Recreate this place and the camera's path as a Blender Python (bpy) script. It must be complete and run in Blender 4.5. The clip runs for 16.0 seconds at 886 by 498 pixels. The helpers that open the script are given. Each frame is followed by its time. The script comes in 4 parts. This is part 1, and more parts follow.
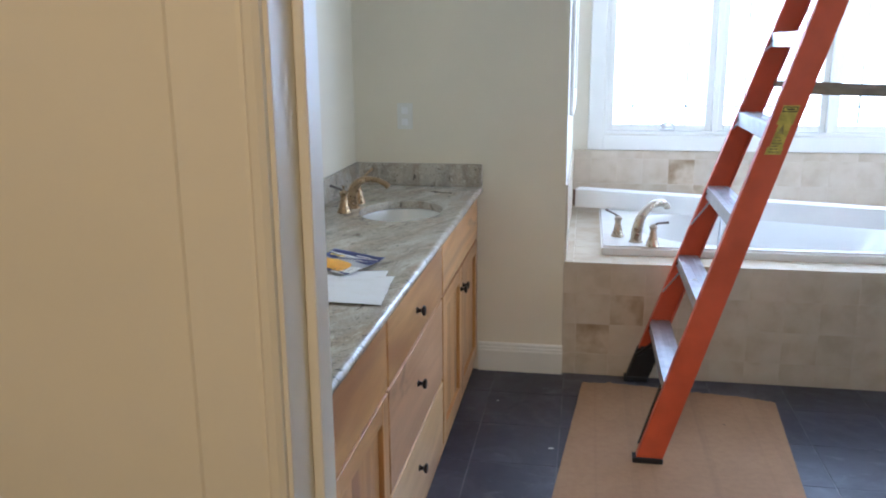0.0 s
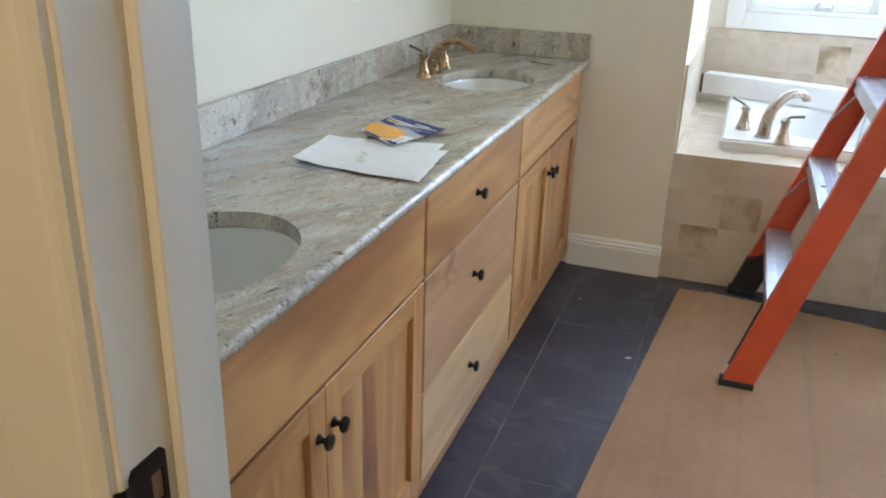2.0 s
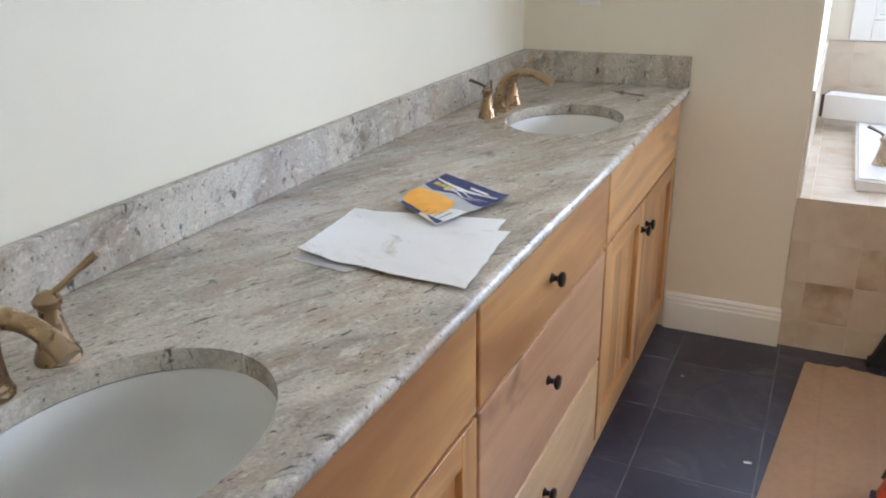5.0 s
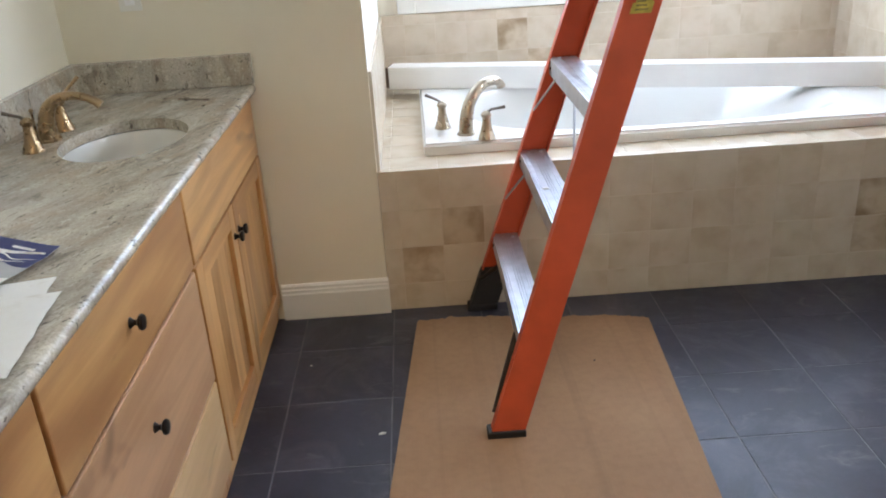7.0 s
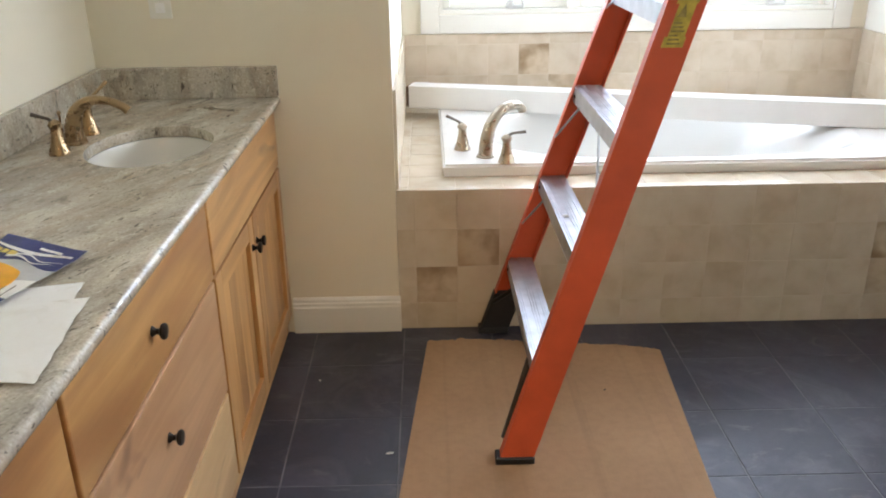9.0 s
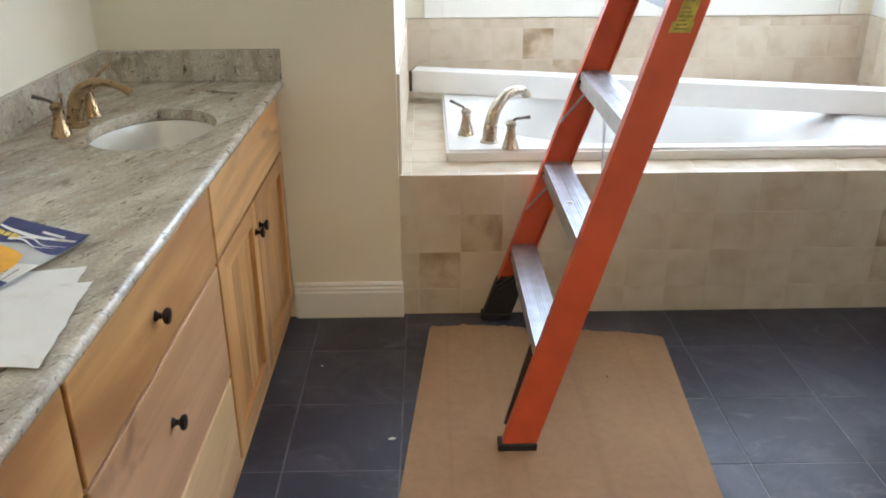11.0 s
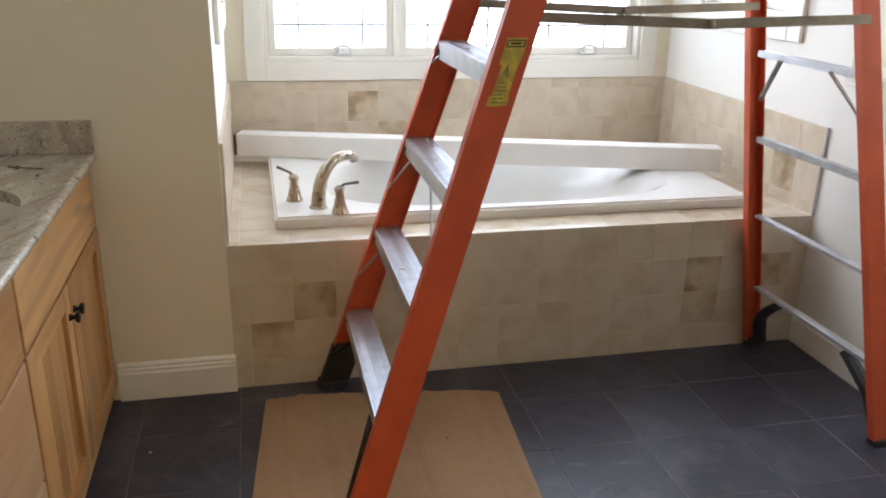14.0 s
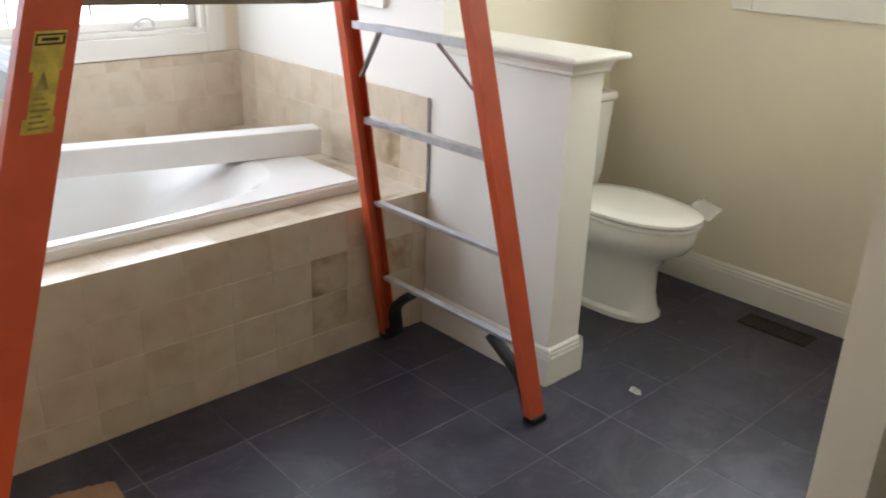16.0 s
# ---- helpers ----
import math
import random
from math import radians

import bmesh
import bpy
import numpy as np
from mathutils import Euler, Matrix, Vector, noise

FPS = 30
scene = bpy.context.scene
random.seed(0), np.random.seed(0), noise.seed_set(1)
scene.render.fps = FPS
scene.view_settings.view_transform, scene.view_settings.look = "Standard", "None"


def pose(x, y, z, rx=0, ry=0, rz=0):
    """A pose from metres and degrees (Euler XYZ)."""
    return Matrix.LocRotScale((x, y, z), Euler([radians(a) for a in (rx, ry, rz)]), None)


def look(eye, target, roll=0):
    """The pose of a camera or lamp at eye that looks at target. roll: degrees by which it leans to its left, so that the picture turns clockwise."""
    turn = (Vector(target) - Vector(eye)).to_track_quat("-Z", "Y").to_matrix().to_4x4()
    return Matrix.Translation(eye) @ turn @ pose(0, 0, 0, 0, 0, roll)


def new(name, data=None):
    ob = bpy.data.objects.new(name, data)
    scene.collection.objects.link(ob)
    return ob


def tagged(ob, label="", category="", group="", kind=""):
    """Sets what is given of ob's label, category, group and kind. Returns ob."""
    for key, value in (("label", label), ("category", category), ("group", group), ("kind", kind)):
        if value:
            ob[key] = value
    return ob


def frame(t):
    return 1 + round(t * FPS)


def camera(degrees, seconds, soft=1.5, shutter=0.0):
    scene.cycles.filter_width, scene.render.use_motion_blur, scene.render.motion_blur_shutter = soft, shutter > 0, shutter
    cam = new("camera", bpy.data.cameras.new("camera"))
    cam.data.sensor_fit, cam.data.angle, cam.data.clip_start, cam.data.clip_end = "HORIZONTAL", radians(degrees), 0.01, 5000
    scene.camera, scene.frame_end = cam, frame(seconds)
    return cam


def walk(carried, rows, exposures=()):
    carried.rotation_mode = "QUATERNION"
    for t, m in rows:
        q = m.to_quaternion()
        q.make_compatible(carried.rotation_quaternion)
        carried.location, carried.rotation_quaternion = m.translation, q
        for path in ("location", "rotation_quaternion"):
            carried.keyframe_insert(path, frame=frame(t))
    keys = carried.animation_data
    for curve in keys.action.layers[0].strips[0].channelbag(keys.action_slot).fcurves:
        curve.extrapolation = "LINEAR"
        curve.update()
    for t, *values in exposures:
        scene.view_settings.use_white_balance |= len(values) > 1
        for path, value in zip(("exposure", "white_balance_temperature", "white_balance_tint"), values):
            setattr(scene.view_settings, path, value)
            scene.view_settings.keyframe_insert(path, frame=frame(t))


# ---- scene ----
cam = camera(56.5, 16.0, 1.9, 0.1)
PATH = [
    (0, (1.036, -3.64, 1.484), (0.703, -1.726, 1.008), -0.4),
    (0.5, (0.997, -3.595, 1.455), (0.871, -1.689, 0.862), 0.8),
    (0.8, (0.998, -3.616, 1.439), (0.849, -1.731, 0.787), 0.9),
    (1, (0.986, -3.565, 1.427), (0.801, -1.705, 0.716), 1.9),
    (1.5, (1.074, -3.429, 1.414), (0.683, -1.606, 0.69), 3.5),
    (2, (1.151, -3.319, 1.397), (0.542, -1.57, 0.643), 1.8),
    (2.5, (1.179, -3.223, 1.349), (0.472, -1.522, 0.568), 0.0),
    (3, (1.123, -3.087, 1.302), (0.288, -1.447, 0.52), -1.3),
    (3.2, (1.129, -3.044, 1.326), (0.204, -1.498, 0.458), -2.6),
    (5.3, (1.002, -2.8, 1.396), (0.289, -1.053, 0.732), -0.3),
    (5.5, (1.005, -2.794, 1.412), (0.438, -0.983, 0.78), -1.0),
    (6, (1.035, -2.735, 1.414), (0.763, -0.874, 0.733), -1.9),
    (6.5, (1.091, -2.733, 1.418), (0.994, -0.881, 0.669), -3.2),
    (7, (1.114, -2.722, 1.421), (1.149, -0.889, 0.623), -3.6),
    (7.5, (1.101, -2.711, 1.415), (1.188, -0.886, 0.603), -2.6),
    (8, (1.091, -2.709, 1.416), (1.173, -0.888, 0.594), -1.9),
    (8.5, (1.08, -2.711, 1.424), (1.157, -0.876, 0.631), -0.9),
    (9, (1.07, -2.715, 1.433), (1.102, -0.865, 0.674), -0.7),
    (11.5, (1.061, -2.7, 1.429), (1.096, -0.866, 0.634), -0.2),
    (12, (1.071, -2.696, 1.433), (1.147, -0.858, 0.648), 0.0),
    (12.5, (1.071, -2.69, 1.435), (1.203, -0.854, 0.652), 0.6),
    (13, (1.061, -2.689, 1.438), (1.231, -0.849, 0.673), 0.8),
    (13.5, (1.066, -2.677, 1.459), (1.318, -0.832, 0.728), 0.7),
    (14, (1.072, -2.679, 1.484), (1.5, -0.848, 0.803), 1.3),
    (14.5, (1.048, -2.662, 1.493), (1.603, -0.845, 0.867), 1.9),
    (15, (1.096, -2.536, 1.485), (1.75, -0.776, 0.797), 2.0),
    (15.5, (1.18, -2.397, 1.492), (2.026, -0.741, 0.756), 3.2),
    (16, (1.238, -2.171, 1.478), (2.507, -0.816, 0.734), 1.8),
]
walk(cam, [(t, look(eye, target, roll)) for t, eye, target, roll in PATH],
     [(0.0, 0.1, 5350, 20), (0.5, 0.19, 5550, 18), (1.5, 0.57, 5650, 17), (2.0, 0.33, 5650, 16), (2.6, 0.52, 5450, 18), (3.2, 0.59, 5500, 20), (5.5, 0.28, 5900, 24), (6.0, -0.08, 6000, 24), (6.5, 0.08, 6050, 23),
      (7.0, 0.27, 6100, 20), (8.0, 0.4, 6550, 20), (9.0, 0.32, 6550, 20), (11.5, 0.29, 6250, 18), (13.0, 0.3, 6250, 18), (13.5, 0.2, 6550, 20), (14.0, -0.2, 6750, 22), (14.5, -0.32, 6750, 24), (15.0, -0.61, 6800, 24), (15.5, -0.6, 6750, 23), (16.0, -0.18, 6900, 23)])

# ---- light ----
world = bpy.data.worlds.new("sky")
scene.world = world
world.use_nodes = True
wn = world.node_tree
sky = wn.nodes.new("ShaderNodeTexSky")
sky.sky_type = "NISHITA"
sky.sun_disc = False
sky.sun_elevation = radians(48)
sky.sun_rotation = radians(200)
wn.links.new(sky.outputs[0], wn.nodes["Background"].inputs[0])
wn.nodes["Background"].inputs[1].default_value = 0.12


def lamp(name, kind, m, watts, colour, size=(1, 1)):
    data = bpy.data.lights.new(name, kind)
    data.energy, data.color = watts, colour
    if kind == "AREA":
        data.shape, data.size, data.size_y = "RECTANGLE", size[0], size[1]
    ob = new(name, data)
    ob.matrix_world = m
    return ob


sun = lamp("sun", "SUN", look((0, -6, 8), (0, 0, 1)), 1.0, (1.0, 0.95, 0.88))
sun.data.angle = radians(10)
lamp("window_light", "AREA", look((2.07, 1.64, 1.66), (2.07, 0, 1.3)), 116, (0.68, 0.84, 1.0), (2.7, 1.7))
lamp("side_light_left", "AREA", look((0.70, 0.68, 1.72), (2, 0.6, 1.5)), 17, (0.68, 0.84, 1.0), (0.75, 0.95))
lamp("side_light_right", "AREA", look((3.46, 0.68, 1.72), (2, 0.6, 1.5)), 30, (0.68, 0.84, 1.0), (0.75, 0.95))
lamp("toilet_window_light", "AREA", look((4.64, -0.97, 1.75), (3, -1.1, 1.35)), 38, (0.77, 0.93, 0.96), (0.85, 1.0))
lamp("hall_light", "AREA", look((1.22, -4.75, 2.65), (0.9, -3.0, 1.2)), 22, (1.0, 0.71, 0.34), (1.1, 1.1))


# ---- materials ----
def material(name, rough=0.5, metal=0.0):
    m = bpy.data.materials.new(name)
    m.use_nodes = True
    b = m.node_tree.nodes["Principled BSDF"]
    b.inputs["Roughness"].default_value, b.inputs["Metallic"].default_value = rough, metal
    return m, m.node_tree, b


def coords(nt, scale=(1, 1, 1), shift=True):
    """Object coordinates, moved by a random step for each object."""
    tc = nt.nodes.new("ShaderNodeTexCoord")
    mp = nt.nodes.new("ShaderNodeMapping")
    mp.inputs["Scale"].default_value = scale
    if shift:
        info = nt.nodes.new("ShaderNodeObjectInfo")
        mul = nt.nodes.new("ShaderNodeMath")
        mul.operation = "MULTIPLY"
        mul.inputs[1].default_value = 57.0
        add = nt.nodes.new("ShaderNodeVectorMath")
        nt.links.new(info.outputs["Random"], mul.inputs[0])
        nt.links.new(tc.outputs["Object"], add.inputs[0])
        nt.links.new(mul.outputs[0], add.inputs[1])
        nt.links.new(add.outputs[0], mp.inputs[0])
    else:
        nt.links.new(tc.outputs["Object"], mp.inputs[0])
    return mp.outputs[0]


def noise_of(nt, vec, scale, detail=4, rough=0.55, distort=0.0):
    n = nt.nodes.new("ShaderNodeTexNoise")
    n.inputs["Scale"].default_value, n.inputs["Detail"].default_value = scale, detail
    n.inputs["Roughness"].default_value, n.inputs["Distortion"].default_value = rough, distort
    nt.links.new(vec, n.inputs["Vector"])
    return n.outputs[0]


def ramp(nt, fac, stops):
    r = nt.nodes.new("ShaderNodeValToRGB")
    e = r.color_ramp.elements
    while len(e) < len(stops):
        e.new(0.5)
    for k, (p, c) in enumerate(stops):
        e[k].position, e[k].color = p, (*c, 1)
    nt.links.new(fac, r.inputs[0])
    return r.outputs[0]


def mix(nt, fac, a, b, kind="MIX"):
    m = nt.nodes.new("ShaderNodeMix")
    m.data_type, m.blend_type = "RGBA", kind
    for sock, v in ((m.inputs[0], fac), (m.inputs[6], a), (m.inputs[7], b)):
        if isinstance(v, (int, float)):
            sock.default_value = v
        elif isinstance(v, tuple):
            sock.default_value = (*v, 1)
        else:
            nt.links.new(v, sock)
    return m.outputs[2]


def bump(nt, b, height, strength=0.2, dist=0.002):
    n = nt.nodes.new("ShaderNodeBump")
    n.inputs["Strength"].default_value, n.inputs["Distance"].default_value = strength, dist
    nt.links.new(height, n.inputs["Height"])
    nt.links.new(n.outputs[0], b.inputs["Normal"])


def plain(name, colour, rough=0.5, metal=0.0, vary=0.12, scale=6, grain=140, relief=0.1, coat=0.0):
    """Paint, plastic, metal: a base colour with soft blotches, fine grain and uneven gloss."""
    m, nt, b = material(name, rough, metal)
    v = coords(nt)
    dark = tuple(c * (1 - vary) for c in colour)
    light = tuple(min(1, c * (1 + vary * 0.6)) for c in colour)
    big = noise_of(nt, v, scale, 4)
    nt.links.new(ramp(nt, big, [(0.3, dark), (0.7, light)]), b.inputs["Base Color"])
    fine = noise_of(nt, v, grain, 3)
    rr = nt.nodes.new("ShaderNodeMapRange")
    rr.inputs[3].default_value, rr.inputs[4].default_value = max(0.03, rough - 0.08), min(1, rough + 0.1)
    nt.links.new(noise_of(nt, v, scale * 4, 4), rr.inputs[0])
    nt.links.new(rr.outputs[0], b.inputs["Roughness"])
    b.inputs["Coat Weight"].default_value = coat
    if relief:
        bump(nt, b, fine, relief, 0.001)
    return m


def wood(name, along, light, dark, heart, rough=0.40):
    """Boards of mixed sapwood and heartwood, with streaks, knots and a satin coat."""
    scale = {"x": (0.9, 8, 8), "y": (8, 0.9, 8), "z": (8, 8, 0.9)}[along]
    m, nt, b = material(name, rough)
    v = coords(nt, scale)
    mid = tuple((p + q) / 2 for p, q in zip(light, dark))
    g = noise_of(nt, v, 1.1, 5, 0.55, 1.4)
    c = ramp(nt, g, [(0.30, dark), (0.47, mid), (0.56, light), (0.72, tuple(min(1, k * 1.12) for k in light))])
    band = noise_of(nt, coords(nt, tuple(k * 0.55 for k in scale)), 0.9, 2, 0.5, 0.8)
    c = mix(nt, ramp(nt, band, [(0.57, (0, 0, 0)), (0.66, (0.75, 0.75, 0.75))]), c, heart)
    streak = noise_of(nt, coords(nt, tuple(k * 4 for k in scale)), 3.0, 3, 0.6)
    c = mix(nt, 0.12, c, ramp(nt, streak, [(0.35, (0.60, 0.50, 0.40)), (0.65, (1, 1, 1))]), "MULTIPLY")
    knots = noise_of(nt, coords(nt, tuple(max(k * 0.5, 1.6) for k in scale)), 1.3, 3, 0.6, 0.5)
    c = mix(nt, ramp(nt, knots, [(0.655, (0, 0, 0)), (0.74, (0.75, 0.75, 0.75))]), c, tuple(k * 0.45 for k in heart))
    info = nt.nodes.new("ShaderNodeObjectInfo")
    tone = ramp(nt, info.outputs["Random"], [(0.0, (0.76, 0.68, 0.62)), (0.25, (0.92, 0.86, 0.80)), (0.6, (1, 0.97, 0.94)), (1.0, (1.06, 1.08, 1.14))])
    c = mix(nt, 1.0, c, tone, "MULTIPLY")
    nt.links.new(c, b.inputs["Base Color"])
    bump(nt, b, streak, 0.08, 0.0006)
    b.inputs["Coat Weight"].default_value = 0.3
    b.inputs["Coat Roughness"].default_value = 0.28
    return m


def stone_tile(name, stops, rough, scale=7, relief=0.2, tones=((0.85, 0.85, 0.85), (1, 1, 1)), extra=None, spread=0.08, speck=0.25, scuff=None, uneven=1.0, soft=False):
    m, nt, b = material(name, rough)
    v = coords(nt)
    cloud = noise_of(nt, v, scale, 3, 0.5, 0.1) if soft else noise_of(nt, v, scale, 7, 0.62, 0.5)
    c = ramp(nt, cloud, stops)
    fine = noise_of(nt, v, 90, 4, 0.6)
    c = mix(nt, speck, c, ramp(nt, fine, [(0.35, (0.6, 0.6, 0.6)), (0.6, (1, 1, 1))]), "MULTIPLY")
    info = nt.nodes.new("ShaderNodeObjectInfo")
    c = mix(nt, 1.0, c, ramp(nt, info.outputs["Random"], [(0.0, tones[0]), (1.0, tones[1])]), "MULTIPLY")
    if extra:
        pits = noise_of(nt, v, extra[0], 2, 0.5, 0.2) if soft else noise_of(nt, v, extra[0], 5, 0.7, 1.5)
        c = mix(nt, ramp(nt, pits, [(extra[1], (0, 0, 0)), (extra[1] + spread, (1, 1, 1))]), c, extra[2])
    if scuff:
        rub = noise_of(nt, coords(nt, (1.0, 2.2, 1.0)), 4.5, 7, 0.7, 1.2)
        c = mix(nt, ramp(nt, rub, [(0.57, (0, 0, 0)), (0.75, (0.5, 0.5, 0.5))]), c, scuff)
    nt.links.new(c, b.inputs["Base Color"])
    rr = nt.nodes.new("ShaderNodeMapRange")
    rr.inputs[3].default_value, rr.inputs[4].default_value = rough - 0.1 * uneven, rough + 0.15 * uneven
    nt.links.new(noise_of(nt, v, 14, 5), rr.inputs[0])
    nt.links.new(rr.outputs[0], b.inputs["Roughness"])
    bump(nt, b, cloud, relief, 0.003)
    return m


def granite_of():
    """Pale grey-beige granite with a slanting flow, brown clouds and short dark flecks."""
    m, nt, b = material("granite", 0.2)

    def turned(scale):
        first = coords(nt, (1, 1, 1), False)
        mp = nt.nodes.new("ShaderNodeMapping")
        mp.inputs["Rotation"].default_value = (0, 0, radians(24))
        nt.links.new(first, mp.inputs[0])
        sc = nt.nodes.new("ShaderNodeMapping")
        sc.inputs["Scale"].default_value = scale
        nt.links.new(mp.outputs[0], sc.inputs[0])
        return sc.outputs[0]
    v = coords(nt, (1, 1, 1), False)
    base = ramp(nt, noise_of(nt, turned((6.0, 1.5, 2.0)), 1.7, 8, 0.66, 0.8),
                [(0.28, (0.27, 0.245, 0.225)), (0.42, (0.45, 0.42, 0.38)), (0.56, (0.60, 0.57, 0.52)), (0.74, (0.72, 0.70, 0.66))])
    warm = noise_of(nt, turned((2.2, 0.9, 0.9)), 7, 5, 0.6)
    base = mix(nt, ramp(nt, warm, [(0.48, (0, 0, 0)), (0.66, (0.6, 0.6, 0.6))]), base, (0.42, 0.33, 0.255))
    cool = noise_of(nt, v, 3.0, 4)
    base = mix(nt, ramp(nt, cool, [(0.5, (0, 0, 0)), (0.68, (0.5, 0.5, 0.5))]), base, (0.36, 0.36, 0.37))
    pale = noise_of(nt, turned((2.6, 1.0, 2)), 26, 6, 0.7, 0.5)
    base = mix(nt, ramp(nt, pale, [(0.54, (0, 0, 0)), (0.66, (0.7, 0.7, 0.7))]), base, (0.76, 0.74, 0.68))
    fleck = noise_of(nt, turned((3.4, 1.0, 0.9)), 20, 4, 0.66, 0.4)
    base = mix(nt, ramp(nt, fleck, [(0.615, (0, 0, 0)), (0.675, (0.85, 0.85, 0.85))]), base, (0.075, 0.066, 0.062))
    clump = noise_of(nt, turned((2.4, 0.9, 1.6)), 8.5, 5, 0.72, 0.6)
    base = mix(nt, ramp(nt, clump, [(0.57, (0, 0, 0)), (0.70, (0.62, 0.62, 0.62))]), base, (0.13, 0.108, 0.095))
    dots = noise_of(nt, turned((2.0, 1.0, 1.4)), 62, 3, 0.6)
    base = mix(nt, ramp(nt, dots, [(0.62, (0, 0, 0)), (0.68, (0.8, 0.8, 0.8))]), base, (0.12, 0.11, 0.105))
    fine = noise_of(nt, v, 170, 4, 0.65)
    base = mix(nt, 0.5, base, ramp(nt, fine, [(0.36, (0.55, 0.53, 0.5)), (0.62, (1, 1, 1))]), "MULTIPLY")
    base = mix(nt, 1.0, base, (1.0, 0.94, 0.83), "MULTIPLY")
    nt.links.new(base, b.inputs["Base Color"])
    bump(nt, b, fine, 0.04, 0.0006)
    return m


def card_of():
    m, nt, b = material("corrugated_card", 0.82)
    v = coords(nt, (1, 1, 1), False)
    c = ramp(nt, noise_of(nt, v, 2.5, 5), [(0.3, (0.285, 0.157, 0.075)), (0.7, (0.355, 0.207, 0.104))])
    w = nt.nodes.new("ShaderNodeTexWave")
    w.bands_direction = "X"
    w.inputs["Scale"].default_value, w.inputs["Distortion"].default_value = 28, 1.5
    nt.links.new(v, w.inputs["Vector"])
    c = mix(nt, 0.03, c, ramp(nt, w.outputs[1], [(0.3, (0.7, 0.66, 0.6)), (0.6, (1, 1, 1))]), "MULTIPLY")
    for at, scale in ((0.985, 1.55), (0.965, 1.13)):
        fold = nt.nodes.new("ShaderNodeTexWave")
        fold.bands_direction = "X"
        fold.inputs["Scale"].default_value, fold.inputs["Distortion"].default_value, fold.inputs["Detail Scale"].default_value = scale, 0.5, 0.7
        nt.links.new(coords(nt, (1, 0.6, 1), False), fold.inputs["Vector"])
        c = mix(nt, ramp(nt, fold.outputs[1], [(at, (0, 0, 0)), (at + 0.012, (0.10, 0.10, 0.10))]), c, (0.16, 0.085, 0.045))
    c = mix(nt, 0.3, c, ramp(nt, noise_of(nt, v, 40, 4), [(0.3, (0.75, 0.72, 0.7)), (0.6, (1, 1, 1))]), "MULTIPLY")
    nt.links.new(c, b.inputs["Base Color"])
    bump(nt, b, w.outputs[1], 0.05, 0.0008)
    return m


def glass_of():
    m, nt, b = material("window_glass", 0.0)
    b.inputs["Base Color"].default_value = (0.97, 0.99, 0.98, 1)
    b.inputs["Transmission Weight"].default_value = 1.0
    b.inputs["IOR"].default_value = 1.45
    return m


WALL = plain("wall_paint", (0.79, 0.715, 0.555), 0.7, vary=0.04, scale=2, grain=220, relief=0.12)
HALL = plain("hall_paint", (0.80, 0.77, 0.68), 0.7, vary=0.05, scale=2, grain=220, relief=0.12)
WHITE_WALL = plain("bay_paint", (0.80, 0.77, 0.69), 0.65, vary=0.03, scale=2, grain=220, relief=0.1)
TRIM = plain("trim_paint", (0.80, 0.77, 0.68), 0.38, vary=0.03, scale=3, grain=60, relief=0.05)
MUNTIN = plain("grille_metal", (0.45, 0.44, 0.42), 0.5)
CEIL = plain("ceiling_paint", (0.82, 0.81, 0.78), 0.8, vary=0.03, scale=2, grain=200)
GROUT = plain("floor_grout", (0.160, 0.156, 0.168), 0.9, vary=0.5, scale=5, grain=300, relief=0.3)
TILE_GROUT = plain("tile_grout", (0.62, 0.53, 0.40), 0.9, vary=0.08, scale=12, grain=300, relief=0.3)
SLATE = stone_tile("slate_tile", [(0.25, (0.0185, 0.0190, 0.031)), (0.5, (0.0285, 0.0284, 0.046)), (0.75, (0.046, 0.0445, 0.067))],
                   0.37, 5, 0.2, ((0.84, 0.83, 0.84), (1.08, 1.06, 1.06)), (2.6, 0.48, (0.080, 0.076, 0.100)), 0.34, 0.25, (0.17, 0.165, 0.17))
TRAV = stone_tile("travertine", [(0.27, (0.535, 0.435, 0.31)), (0.5, (0.62, 0.525, 0.395)), (0.75, (0.67, 0.585, 0.46))],
                  0.25, 9, 0.0, ((0.975, 0.965, 0.95), (1.015, 1.012, 1.01)), None, 0.3, 0.0, None, 0.0, True)
TRAV_DARK = stone_tile("travertine_dark", [(0.33, (0.30, 0.21, 0.12)), (0.47, (0.45, 0.35, 0.235)), (0.60, (0.56, 0.465, 0.34))],
                       0.32, 9, 0.0, ((0.97, 0.95, 0.92), (1.06, 1.05, 1.04)), None, 0.2, 0.0, None, 0.0, True)
TRAV_POLISH = stone_tile("travertine_polished", [(0.27, (0.535, 0.435, 0.31)), (0.5, (0.62, 0.525, 0.395)), (0.75, (0.67, 0.585, 0.46))],
                         0.19, 9, 0.0, ((0.96, 0.945, 0.925), (1.03, 1.025, 1.02)), None, 0.3, 0.0, None, 0.0, True)
SLATE.node_tree.nodes["Principled BSDF"].inputs["Specular IOR Level"].default_value = 0.55
TRAV_POLISH.node_tree.nodes["Principled BSDF"].inputs["Specular IOR Level"].default_value = 1.0
TRAV.node_tree.nodes["Principled BSDF"].inputs["Specular IOR Level"].default_value = 0.85
GRANITE = granite_of()
WOOD_V = wood("maple_upright", "z", (0.57, 0.310, 0.112), (0.42, 0.194, 0.058), (0.27, 0.108, 0.034))
WOOD_H = wood("maple_level", "y", (0.57, 0.310, 0.112), (0.42, 0.194, 0.058), (0.27, 0.108, 0.034))
